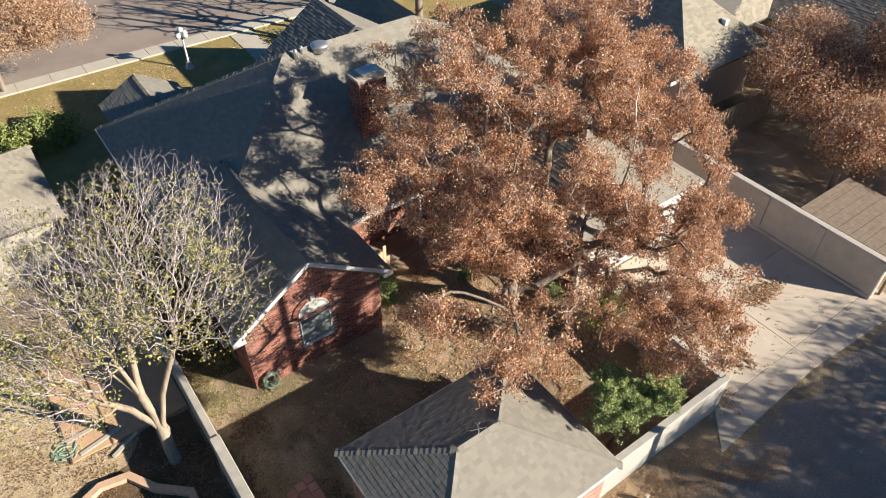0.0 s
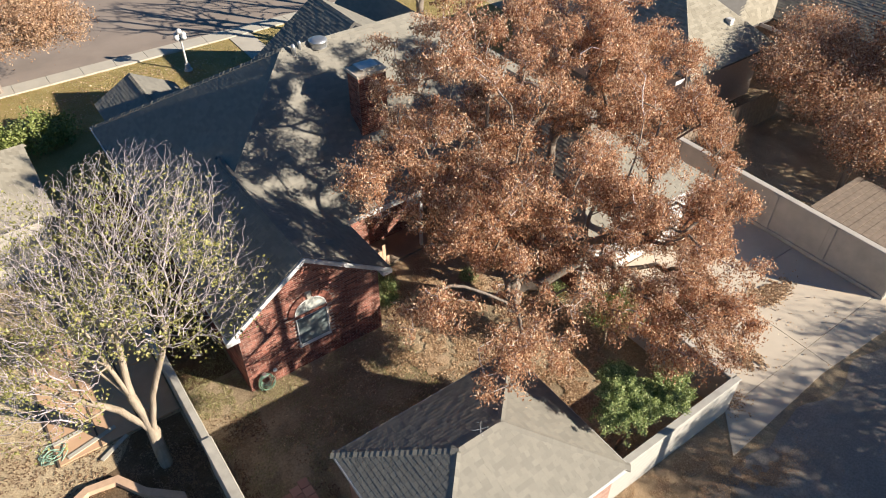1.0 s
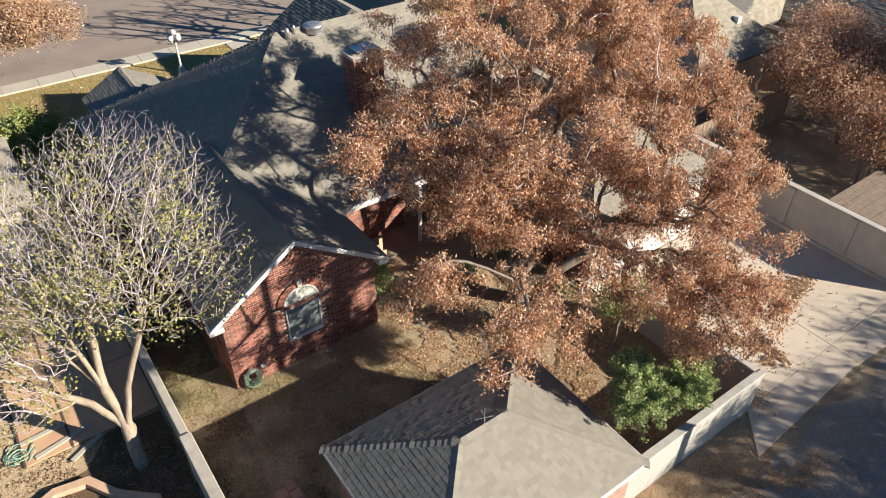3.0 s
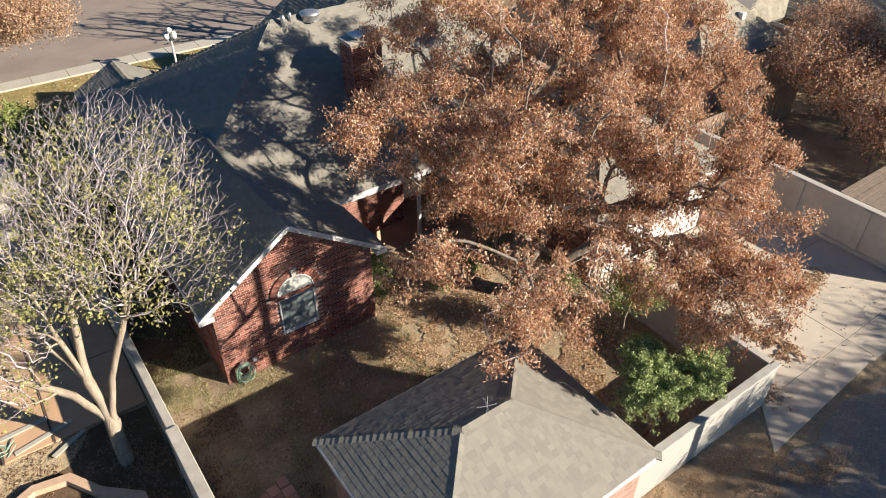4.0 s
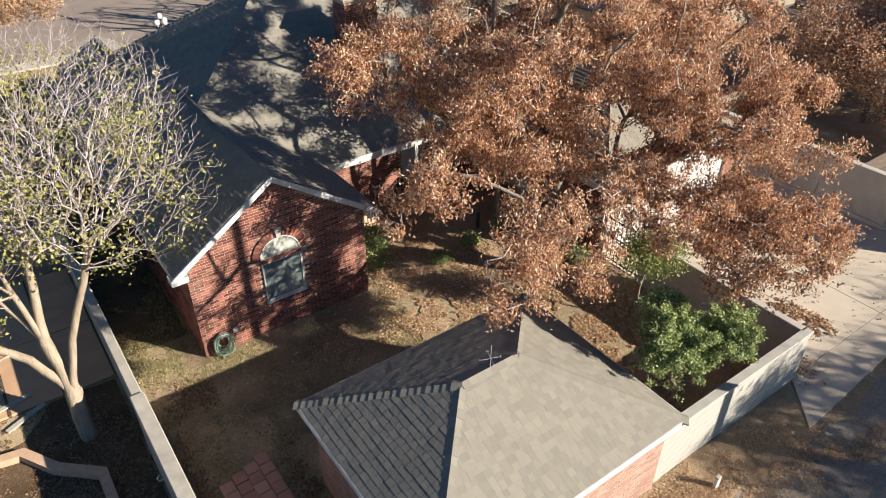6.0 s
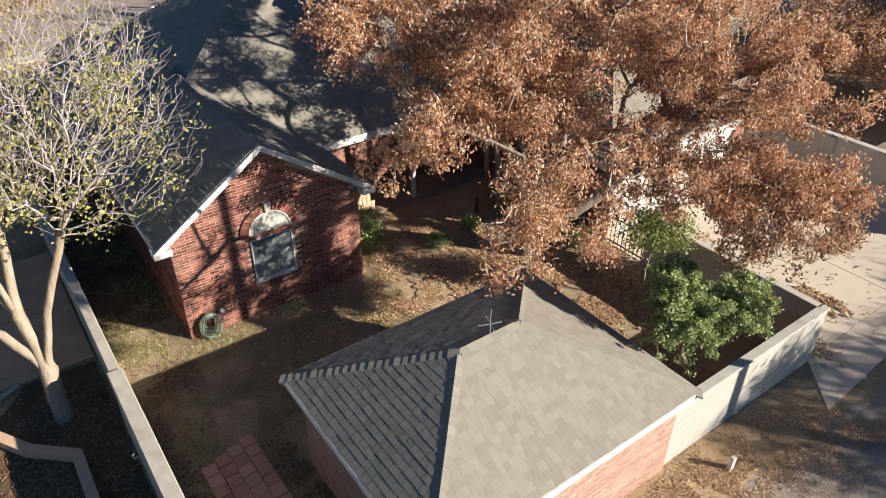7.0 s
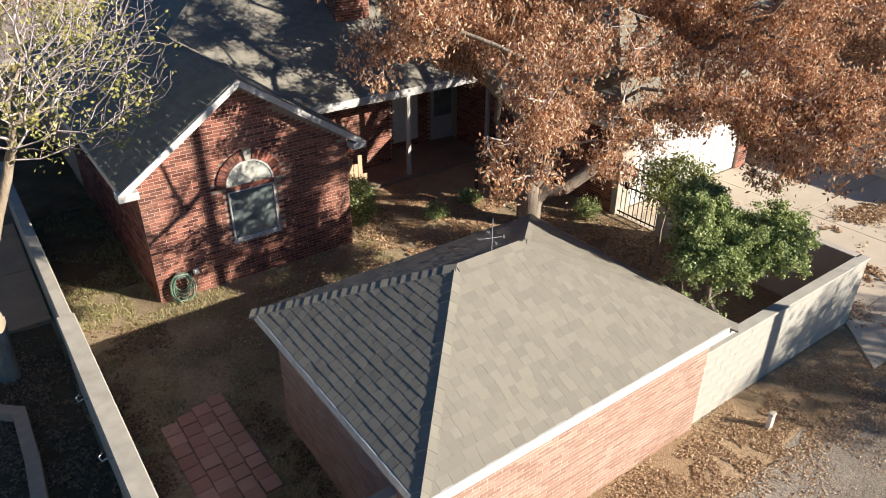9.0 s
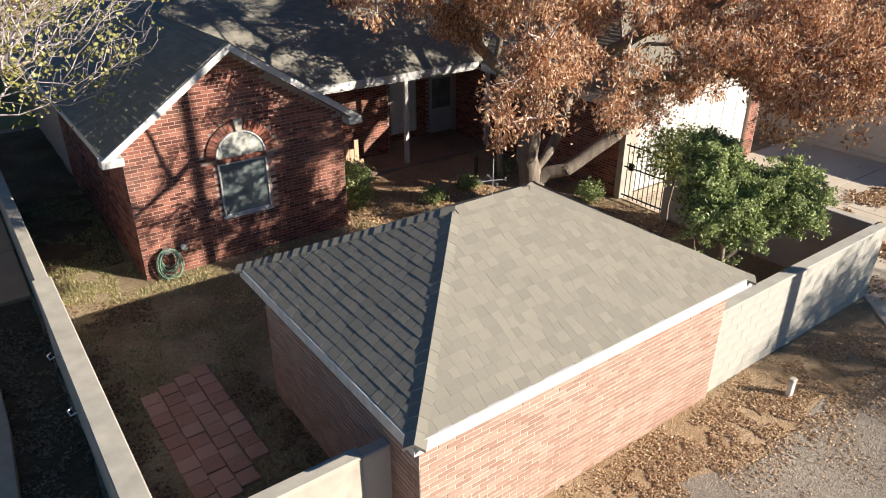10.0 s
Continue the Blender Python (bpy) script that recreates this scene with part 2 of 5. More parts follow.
BOX_FACES = np.array([(0, 3, 2, 1), (4, 5, 6, 7), (0, 1, 5, 4), (1, 2, 6, 5), (2, 3, 7, 6), (3, 0, 4, 7)])


def joined_boxes(name, corners, mat, parent=None, label=""):
    """Many small hexahedra, given by eight corners each, in one mesh."""
    n = len(corners)
    v = np.asarray(corners, np.float32).reshape(n * 8, 3)
    f = (BOX_FACES[None] + 8 * np.arange(n)[:, None, None]).reshape(-1, 4)
    return mesh_ob(name, v, f, mat, parent, label)


def pieces(name, corners, mat, parent, limit=300):
    """Single pieces as objects of their own."""
    for c in corners[:limit]:
        c = np.asarray(c)
        o = c.mean(0)
        ob = mesh_ob(name, c - o, BOX_FACES, mat, parent)
        ob.location = o


def clip_row(poly, s):
    """The stretch of the polygon (points of (along, up)) at the height s."""
    xs = []
    n = len(poly)
    for i in range(n):
        (x0, s0), (x1, s1) = poly[i], poly[(i + 1) % n]
        if (s0 - s) * (s1 - s) < 0:
            xs.append(x0 + (x1 - x0) * (s - s0) / (s1 - s0))
    xs.sort()
    return list(zip(xs[::2], xs[1::2]))


def shingles(corners, rng, row=0.137, wide=(0.18, 0.36), relief=1.0, taper=True, gap=0.0015, even=False):
    """Overlapping shingle tabs on one plane of a roof: corners run round it, the first two along its eave."""
    p = [Vector(c) for c in corners]
    along = (p[1] - p[0]).normalized()
    nor = along.cross(p[2] - p[0]).normalized()
    if nor.z < 0:
        nor = -nor
    up = nor.cross(along)
    if up.z < 0:
        up = -up
    poly = [((c - p[0]).dot(along), (c - p[0]).dot(up)) for c in p]
    top = max(s for _, s in poly)
    out = []
    k = 0
    while k * row < top - 0.02:
        s = k * row
        s1 = min(s + row + (0.05 if taper else 0.0), top - 0.004)
        for (a, b), (a1, b1) in zip(clip_row(poly, min(s + 0.01, top - 0.006)), clip_row(poly, s1)):
            x = a - rng.random() * 0.2
            while x < b - 0.02:
                w = rng.uniform(*wide)
                x0, x1 = max(x, a) + gap, min(x + w, b) - gap
                x += w
                if x1 - x0 < 0.03:
                    continue
                t = (0.005 + 0.010 * rng.random()) * relief
                drop = -0.018 * rng.random()
                if even:
                    t, drop = (0.014 if rng.random() < 0.6 else 0.009) * relief * rng.uniform(0.8, 1.2), 0.6 * drop
                pts = []
                xa, xb = min(max(x0, a1), b1), max(min(x1, b1), a1)
                if xb - xa < 0.002:
                    xa, xb = (xa, xa + 0.002) if x0 < a1 else (xb - 0.002, xb)
                for h0, h1 in ((0.0, 0.0), (t + 0.004 * relief, 0.001 if taper else t + 0.003 * relief)):
                    for xx, ss, h in ((x0, s + drop, h0), (x1, s + drop, h0), (xb, s1, h1), (xa, s1, h1)):
                        pts.append(p[0] + along * xx + up * ss + nor * (h + 0.004))
                if (pts[1] - pts[0]).cross(pts[3] - pts[0]).dot(nor) < 0:
                    pts = [pts[1], pts[0], pts[3], pts[2], pts[5], pts[4], pts[7], pts[6]]
                out.append([tuple(q) for q in pts])
        k += 1
    return out


CAP_FACES = [(0, 1, 4, 3), (1, 2, 5, 4), (9, 10, 7, 6), (10, 11, 8, 7), (0, 6, 7, 1), (1, 7, 8, 2), (3, 4, 10, 9), (4, 5, 11, 10), (0, 3, 9, 6), (2, 8, 11, 5)]


def caps(a, b, rng, fall, step=0.17, wide=0.12, lift=0.0012):
    """Folded cap shingles along a hip or ridge, from its foot a to its head b; fall: how steeply the roof drops to both sides."""
    a, b = Vector(a), Vector(b)
    d = (b - a).normalized()
    side = d.cross(Vector((0, 0, 1))).normalized()
    out = []
    for i in range(int((b - a).length / step)):
        o = a + d * (i * step)
        t = lift * (1 + 0.6 * rng.random())
        pts = []
        for h in (0.0, -0.04):
            for l, hh in ((0, t), (step + 0.05, 0.0)):
                for sx in (-1, 0, 1):
                    w = wide * (1 + 0.06 * rng.random())
                    pts.append(o + d * l + side * (sx * w) + Vector((0, 0, hh + h + 0.022 - abs(sx) * w * fall)))
        out.append([tuple(q) for q in pts])
    return out


def cap_object(name, caps_, mat, parent, single):
    """Caps as objects of their own, or all in one mesh."""
    if single:
        for c in caps_:
            c = np.asarray(c)
            o = c.mean(0)
            ob = mesh_ob(name, [tuple(q) for q in c - o], CAP_FACES, mat, parent)
            ob.location = o
    else:
        v = [q for c in caps_ for q in c]
        f = [tuple(k + 12 * i for k in g_) for i in range(len(caps_)) for g_ in CAP_FACES]
        tagged(mesh_ob(name, v, f, mat, parent), kind="stuff")


def slab_face(name, corners, mat, parent, thick=0.12):
    """One plane of a roof as a slab."""
    p = [Vector(c) for c in corners]
    nor = (p[1] - p[0]).cross(p[2] - p[0]).normalized()
    if nor.z < 0:
        nor = -nor
    n = len(p)
    v = [tuple(q) for q in p] + [tuple(q - Vector((0, 0, thick))) for q in p]
    f = [tuple(range(n)), tuple(range(2 * n - 1, n - 1, -1))] + [(i, i + n, (i + 1) % n + n, (i + 1) % n) for i in range(n)]
    ob = mesh_ob(name, v, f, mat, parent)
    bm = bmesh.new()
    bm.from_mesh(ob.data)
    bmesh.ops.recalc_face_normals(bm, faces=bm.faces)
    bm.to_mesh(ob.data)
    bm.free()
    return ob


BL, BH = 0.254, 0.0762


def bricks(origin, along, length, outline, out, rng, holes=(), bl=BL, bh=BH, proud=0.003):
    """Bricks of one wall: outline(x) gives the wall's top at x; holes(x, z) leaves out."""
    o, a, n = Vector(origin), Vector(along), Vector(out)
    got = []
    row = 0
    while row * bh < 6:
        z = row * bh
        x = -(row % 2) * bl / 2
        while x < length:
            x0, x1 = max(x, 0) + 0.007, min(x + bl, length) - 0.007
            x += bl
            if x1 - x0 < 0.04:
                continue
            xm, zm = (x0 + x1) / 2, z + bh / 2
            if z + bh > min(outline(x0), outline(x1)) or any(h(xm, zm) for h in holes):
                continue
            pr = proud + rng.random() * 0.004
            pts = []
            for d in (-0.01, pr):
                for xx, zz in ((x0, z + 0.006), (x1, z + 0.006), (x1, z + bh - 0.006), (x0, z + bh - 0.006)):
                    pts.append(o + a * xx + n * d + Vector((0, 0, zz)))
            if (pts[1] - pts[0]).cross(pts[3] - pts[0]).dot(n) < 0:
                pts = [pts[1], pts[0], pts[3], pts[2], pts[5], pts[4], pts[7], pts[6]]
            got.append([tuple(q) for q in pts])
        row += 1
    return got


def leaf_cloud(name, centres, size, mat, parent, rng, fold=0.25, flat=0.0, hang=0.0, slim=0.34):
    """Small pointed leaves, a bent pair of triangles each, at the given places."""
    n = len(centres)
    d = rng.normal(size=(n, 3))
    d[:, 2] = d[:, 2] * (1 - flat) - hang
    d /= np.linalg.norm(d, axis=1)[:, None]
    e = rng.normal(size=(n, 3))
    if flat:
        e[:, 2] *= (1 - flat)
    e -= d * (e * d).sum(1)[:, None]
    e /= np.linalg.norm(e, axis=1)[:, None]
    nn = np.cross(d, e)
    s = size * rng.uniform(0.65, 1.35, n)[:, None]
    c = centres
    v = np.stack([c - d * s * 0.5, c + e * s * slim + nn * s * fold * 0.5, c + d * s * 0.5, c - e * s * slim + nn * s * fold * 0.5], 1).reshape(-1, 3)
    i = 4 * np.arange(n)[:, None]
    f = np.concatenate([i + [0, 1, 2], i + [0, 2, 3]], 1).reshape(-1, 3)
    return mesh_ob(name, v, f, mat, parent)


def grow(root, tips, rng, step=0.35, bias=0.45, wob=0.10, first=None, arc=0.12):
    """A branching tree: each tip joins the nearest place of what has grown, with a wish for short ways to the root."""
    pos = [np.array(root, float)]
    par, way = [-1], [0.0]
    if first is not None:
        for chain in first:
            k = 0
            d0 = [np.linalg.norm(p - np.array(chain[0])) for p in pos]
            if min(d0) < 0.15:
                k, chain = int(np.argmin(d0)), chain[1:]
            for q in chain:
                q = np.array(q, float)
                m = max(1, int(np.linalg.norm(q - pos[k]) / step))
                a = pos[k].copy()
                for j in range(1, m + 1):
                    pos.append(a + (q - a) * j / m + rng.normal(size=3) * wob * 0.25)
                    par.append(k)
                    way.append(way[k] + np.linalg.norm(pos[-1] - pos[k]))
                    k = len(pos) - 1
    tips = tips[np.argsort(np.linalg.norm(tips - np.array(root), axis=1))]
    buf = np.zeros((len(tips) * 14 + len(pos) + 10, 3))
    wbuf = np.zeros(len(buf))
    n = len(pos)
    buf[:n], wbuf[:n] = np.array(pos), way
    par = par + [0] * (len(buf) - n)
    ends = []
    for tip in tips:
        d = np.linalg.norm(buf[:n] - tip, axis=1)
        back = np.maximum(buf[:n, 2] - tip[2], 0) * 0.5
        k = int(np.argmin(d + bias * wbuf[:n] * 0.5 + back))
        m = min(12, max(1, int(d[k] / step)))
        a, far = buf[k].copy(), d[k]
        side = rng.normal(size=3) * wob * far
        for j in range(1, m + 1):
            f = j / m
            q = a + (tip - a) * f + side * math.sin(f * math.pi) + np.array([0, 0, arc * far * math.sin(f * math.pi)])
            buf[n], par[n] = q, k
            wbuf[n] = wbuf[k] + np.linalg.norm(q - buf[k])
            k = n
            n += 1
        ends.append(k)
    return buf[:n], np.array(par[:n]), np.array(ends)


def wood_mesh(name, pos, par, mat, parent, thin, thick, power=1.5, keep=lambda r: True, sides=lambda r: 8 if r > 0.06 else (5 if r > 0.02 else 3)):
    """Tapered limbs along a grown tree: the radius follows from the number of twigs that it carries."""
    n = len(pos)
    load = np.zeros(n)
    has = np.zeros(n, bool)
    has[par[par >= 0]] = True
    load[~has] = 1.0
    for i in range(n - 1, 0, -1):
        load[par[i]] += load[i]
    r = thin * (thick / thin) ** ((np.log(np.maximum(load, 1)) / np.log(load[0])) ** power)
    vs, fs, base = [], [], 0
    for i in range(1, n):
        j = par[i]
        if not keep(r[i]):
            continue
        k = sides(r[i])
        a, b = pos[j], pos[i]
        d = b - a
        l = np.linalg.norm(d)
        if l < 1e-5:
            continue
        d /= l
        x = np.cross(d, (0.31, 0.22, 0.92) if abs(d[2]) < 0.9 else (1, 0, 0))
        x /= np.linalg.norm(x)
        y = np.cross(d, x)
        an = np.arange(k) * 2 * math.pi / k
        ring = np.cos(an)[:, None] * x + np.sin(an)[:, None] * y
        ra = min(r[j], r[i] * 1.35) if j else r[j]
        vs.append(a - d * ra * 0.4 + ring * ra)
        vs.append(b + d * r[i] * 0.3 + ring * r[i])
        q = np.arange(k)
        fs.extend(zip(base + q, base + (q + 1) % k, base + k + (q + 1) % k, base + k + q))
        base += 2 * k
    if vs:
        return mesh_ob(name, np.concatenate(vs), np.array(fs), mat, parent, smooth=True)


def in_lobes(lobes, count, rng, shell=0.5, squash=1.0):
    """Points in a union of ellipsoids (centre, radii), more of them near the outside."""
    vol = np.array([l[3] * l[4] * l[5] for l in lobes])
    pick = rng.choice(len(lobes), count, p=vol / vol.sum())
    d = rng.normal(size=(count, 3))
    d /= np.linalg.norm(d, axis=1)[:, None]
    rad = rng.uniform(shell ** 3, 1, count) ** (1 / 3)
    L = np.array(lobes)[pick]
    return L[:, :3] + d * rad[:, None] * L[:, 3:6]


def clumps(lobes, count, size, rng, shell=0.55, tall=0.62):
    """Small lobes spread over large ones, for an uneven outline with gaps."""
    c = in_lobes(lobes, count, rng, shell)
    r = size * rng.uniform(0.65, 1.35, count)
    return [(x, y, z, a, a, a * tall) for (x, y, z), a in zip(c, r)]


def sprays(centre, radii, count, rng, first=0.35):
    """Pointed sprays from a crown's middle outwards, as rows of ever smaller lobes."""
    out = []
    for _ in range(count):
        d = rng.normal(size=3)
        d[2] = d[2] * 0.8 + 0.15
        d /= np.linalg.norm(d)
        far = rng.uniform(0.75, 1.2)
        for k in range(5):
            f = first + (far - first) * k / 4
            s = (0.20 - 0.034 * k) * (0.8 + 0.4 * rng.random())
            p = np.array(centre) + d * np.array(radii) * f - np.array([0, 0, 0.10 * f * f])
            out.append((*p, s, s, s * 0.7))
    return out

# ---- ground ----
rng = random.Random(4)
nrng = np.random.default_rng(7)


def sheet(name, outline, z, mat, label, category, wavy=0.0, step=0.4):
    """A thin slab on the ground with a slightly uneven outline."""
    pts = []
    n = len(outline)
    for i in range(n):
        a, b = Vector(outline[i]), Vector(outline[(i + 1) % n])
        m = max(1, int((b - a).length / step)) if wavy else 1
        for j in range(m):
            p = a + (b - a) * j / m
            w = noise.noise_vector((p.x * 0.9, p.y * 0.9, 3.0)) * wavy
            pts.append((p.x + w.x, p.y + w.y))
    ob = prism(name, pts, z - 0.15, z, mat)
    return tagged(ob, label, category, kind="structure")


G = 600.0
g = mesh_ob("ground", [(-G, -G, 0), (G, -G, 0), (G, G, 0), (-G, G, 0)], [(0, 1, 2, 3)], M["ground"])
tagged(g, "dry brown soil and thin dormant turf", "ground", kind="structure")
tagged(sheet("road_alley", [(-60, -6.7), (80, -6.7), (80, -1.1), (22, -1.0), (9, -0.95), (5, -0.80), (2, -0.45), (-60, -0.5)], 0.010, M["alley"], "grey gravel alley with worn edges", "alley", 0.35), kind="structure")
sheet("dirt_strip", [(-2, 0.46), (-2, -0.65), (3, -0.75), (8, -0.95), (10.1, -1.05), (10.9, 0.46)], 0.006, M["dirt"], "strip of pale dirt along the wall", "dirt", 0.15)
driveway = tagged(thing("driveway", "pale concrete driveway slabs with leaf litter", "driveway"), kind="structure")
for x0, x1 in ((11.4, 15.85), (15.868, 20.2)):
    for y0, y1 in ((0.50, 3.9), (3.918, 7.1)):
        box("slab", (x0, y0, -0.1), (x1, y1, 0.03), M["concrete"], driveway, bevel=0.006)
prism("slab", [(11.4, 0.482), (10.25, -0.69), (15.4, -0.45), (15.85, -0.48), (15.85, 0.482)], -0.1, 0.03, M["concrete"], driveway)
prism("slab", [(15.868, 0.482), (15.868, -0.48), (19.6, -0.7), (21.1, -0.8), (21.1, 0.482)], -0.1, 0.03, M["concrete"], driveway)
sheet("lawn_front", [(-3.0, 24.5), (26, 24.5), (26, 35.6), (-14, 35.6), (-14, 31)], 0.012, M["lawn"], "yellow dormant front lawn", "lawn")
pavement = tagged(thing("pavement", "pale concrete footpath along the street", "pavement"), kind="structure")
for i in range(34):
    x = -26 + i * 1.8
    box("slab", (x, 35.6, -0.1), (x + 1.785, 36.75, 0.10 + rng.random() * 0.008), M["walk"], pavement, bevel=0.01)
sheet("road_street", [(-70, 36.76), (90, 36.76), (90, 50), (-70, 50)], 0.02, M["street"], "worn grey-brown street asphalt", "street")
sheet("footpath", [(9.5, 25.2), (10.9, 25.2), (10.9, 35.58), (9.5, 35.58)], 0.05, M["walk"], "pale concrete path to the front door", "path")
sheet("yard_dirt", [(-20, 9.5), (-9, 9.5), (-4.8, 9.72), (-4.4, 10.66), (-6.25, 10.67), (-6.25, 16.4), (-20, 16.4)], 0.008, M["pale_dirt"], "bare pale dirt of the neighbouring yard", "dirt", 0.05)
patio_n = thing("patio_neighbour", "tan concrete patio slabs with dark wooden dividers", "patio", kind="structure")
for k in range(3):
    x1 = -2.60 - k * 1.22
    box("slab", (x1 - 1.16, 10.7, -0.1), (x1, 13.3, 0.05), M["patio"], patio_n, bevel=0.01)
    box("slab", (x1 - 1.16, 13.33, -0.1), (x1, 16.3, 0.05), M["patio"], patio_n, bevel=0.01)
    box("divider", (x1 - 1.215, 10.68, -0.1), (x1 - 1.165, 16.3, 0.065), M["wood_dark"], patio_n, bevel=0.004)
sheet("patio", [(4.52, 12.55), (11.33, 12.55), (11.33, 14.84), (4.52, 14.84)], 0.09, M["porch_floor"], "brown porch slab", "patio")
sheet("planting_bed", [(-9.0, 3.0), (-2.62, 3.0), (-2.62, 10.6), (-4.2, 10.6), (-4.9, 9.75), (-6.5, 9.3), (-9.0, 8.6)], 0.010, M["mulch"], "dark mulch and dead leaves in the neighbouring bed", "mulch", 0.12)
# dark sheet in place of the deep shade between house and wall
sheet("side_passage", [(-2.34, 11.2), (-0.47, 11.2), (-0.47, 24.0), (-2.34, 24.0)], 0.006, M["mulch"], "soil between house and garden wall, darkened to stand for deep shade", "soil", 0.12)
sheet("courtyard", [(5.0, 9.5), (7.2, 8.7), (10.6, 9.7), (11.1, 12.5), (5.2, 12.5)], 0.007, M["dirt"], "bare dirt between porch and tree", "dirt", 0.4)

# ---- garden walls ----
def stucco_wall(name, lo, hi, mat, label, cap=0.04, cap_h=0.05):
    w = thing(name, label, "wall", kind="structure")
    box("body", lo, (hi[0], hi[1], hi[2] - cap_h), mat, w, bevel=0.01)
    box("coping", (lo[0] - cap, lo[1] - cap, hi[2] - cap_h + 0.001), (hi[0] + cap, hi[1] + cap, hi[2]), mat, w, bevel=0.02)
    return w


stucco_wall("wall_side_near", (-2.60, 1.2, 0), (-2.33, 7.88, 1.65), M["stucco"], "tan stucco garden wall with a flat top", 0.02)
stucco_wall("wall_side_far", (-2.55, 7.89, 0), (-2.36, 17.0, 1.585), M["stucco"], "tan stucco garden wall with a flat top, a step lower", 0.02)
stucco_wall("wall_alley_left", (-2.60, 1.0, 0), (-0.17, 1.19, 1.65), M["stucco"], "tan stucco wall between garden wall and shed", 0.015)
stucco_wall("wall_return", (11.27, 0.62, 0), (11.47, 5.6, 1.625), M["stucco_grey"], "stucco wall beside the driveway", 0.02)
wall_back = stucco_wall("wall_back", (20.32, 0.23, 0), (20.56, 10.4, 1.85), M["stucco_grey"], "tall grey stucco wall behind the driveway", 0.03)
for y in (0.25, 2.7, 5.2, 7.7, 10.1):
    box("pilaster", (20.27, y, 0), (20.319, y + 0.28, 1.78), M["stucco_grey"], wall_back)
box("footing", (20.23, 0.23, 0), (20.319, 10.4, 0.16), M["stucco_grey"], wall_back)
infill = thing("wall_infill", "grey stucco panel between garden wall and shed", "wall", kind="structure")
box("body", (-0.169, 1.03, 0), (0.229, 1.17, 1.56), M["stucco_grey"], infill, bevel=0.01)
box("coping", (-0.169, 1.01, 1.561), (0.229, 1.19, 1.61), M["stucco_grey"], infill, bevel=0.015)
for y in (5.45, 3.95):
    hk = thing("wire_hook", "bent wire hook on the garden wall", "hook", (-2.61, y, 1.5))
    bm = bmesh.new()
    tube(bm, [(0, 0, 0), (-0.08, 0.0, 0.03), (-0.14, 0.03, -0.01), (-0.16, 0.09, 0.03), (-0.10, 0.12, 0.05)], 0.012, 6)
    part("wire", bm, M["steel"], hk)

# block wall along the alley
wall_alley = thing("wall_alley", "whitewashed concrete block wall along the alley", "wall", kind="structure")
box("body", (5.97, 0.48, 0), (11.26, 0.64, 1.575), M["block"], wall_alley)
box("coping", (5.97, 0.44, 1.576), (11.49, 0.67, 1.625), M["block"], wall_alley, bevel=0.015)
blocks = []
for r in range(8):
    x = 5.97 - (r % 2) * 0.2
    while x < 11.44:
        x0, x1 = max(x, 5.97) + 0.003, min(x + 0.4, 11.47) - 0.003
        x += 0.4
        if x1 - x0 < 0.05:
            continue
        z0, z1, p = r * 0.197 + 0.003, r * 0.197 + 0.194, 0.4768 + rng.random() * 0.001
        blocks.append([(x0, 0.50, z0), (x1, 0.50, z0), (x1, p, z0), (x0, p, z0), (x0, 0.50, z1), (x1, 0.50, z1), (x1, p, z1), (x0, p, z1)][::1])
blocks = [[b[3], b[2], b[1], b[0], b[7], b[6], b[5], b[4]] for b in blocks]

# planter border of the neighbouring yard
border = thing("planter_border", "low terracotta stucco planter border, angled", "border")
line = [(-6.8, 8.9), (-5.75, 9.35), (-4.95, 9.2), (-4.42, 8.35), (-3.62, 7.62), (-3.62, 6.2), (-3.72, 4.2)]
for a, b in zip(line, line[1:]):
    a, b = Vector((*a, 0)), Vector((*b, 0))
    d = (b - a).normalized()
    s = Vector((-d.y, d.x, 0)) * 0.11
    e = d * 0.05
    prism("segment", [tuple((a - e + s).xy), tuple((a - e - s).xy), tuple((b + e - s).xy), tuple((b + e + s).xy)], 0, 0.2 + rng.random() * 0.006, M["terracotta"], border)

# pavers
pavers = thing("paved_patch", "patch of square red concrete pavers", "paving")
rot = Matrix.Rotation(radians(0.5), 4, "Z")
for r in range(10):
    for c in range(4):
        if r == 9 and c == 3:
            continue
        bm = bmesh.new()
        add_box(bm, (-0.147, -0.147, -0.04), (0.147, 0.147, 0.035), bevel=0.008)
        ob = part("paver", bm, M["paver"], pavers)
        p = Vector((-1.53 + c * 0.306, 5.73 - r * 0.306 + c * 0.10, 0.0))
        ob.location = rot @ (p - Vector((-1, 5, 0))) + Vector((-1, 5, 0)) + Vector((rng.uniform(-1, 1) * 0.008, rng.uniform(-1, 1) * 0.008, rng.random() * 0.01))
        ob.rotation_euler = (rng.uniform(-1, 1) * 0.012, rng.uniform(-1, 1) * 0.012, radians(0.5) + rng.uniform(-1, 1) * 0.02)

# stepping stones
for i, (x, y, r) in enumerate([(5.33, 8.15, 0.2), (5.66, 8.0, 0.2), (5.13, 7.82, 0.22), (5.33, 7.42, 0.25), (4.81, 7.25, 0.22), (4.94, 8.42, 0.18)]):
    pts = [(x + r * rng.uniform(0.75, 1.1) * math.cos(k * 0.9), y + r * rng.uniform(0.75, 1.1) * math.sin(k * 0.9)) for k in range(7)]
    tagged(prism("stepping_stone", pts, -0.02, 0.03, M["dirt"]), "flat pale stepping stone in the yard", "stone", "stepping stones")

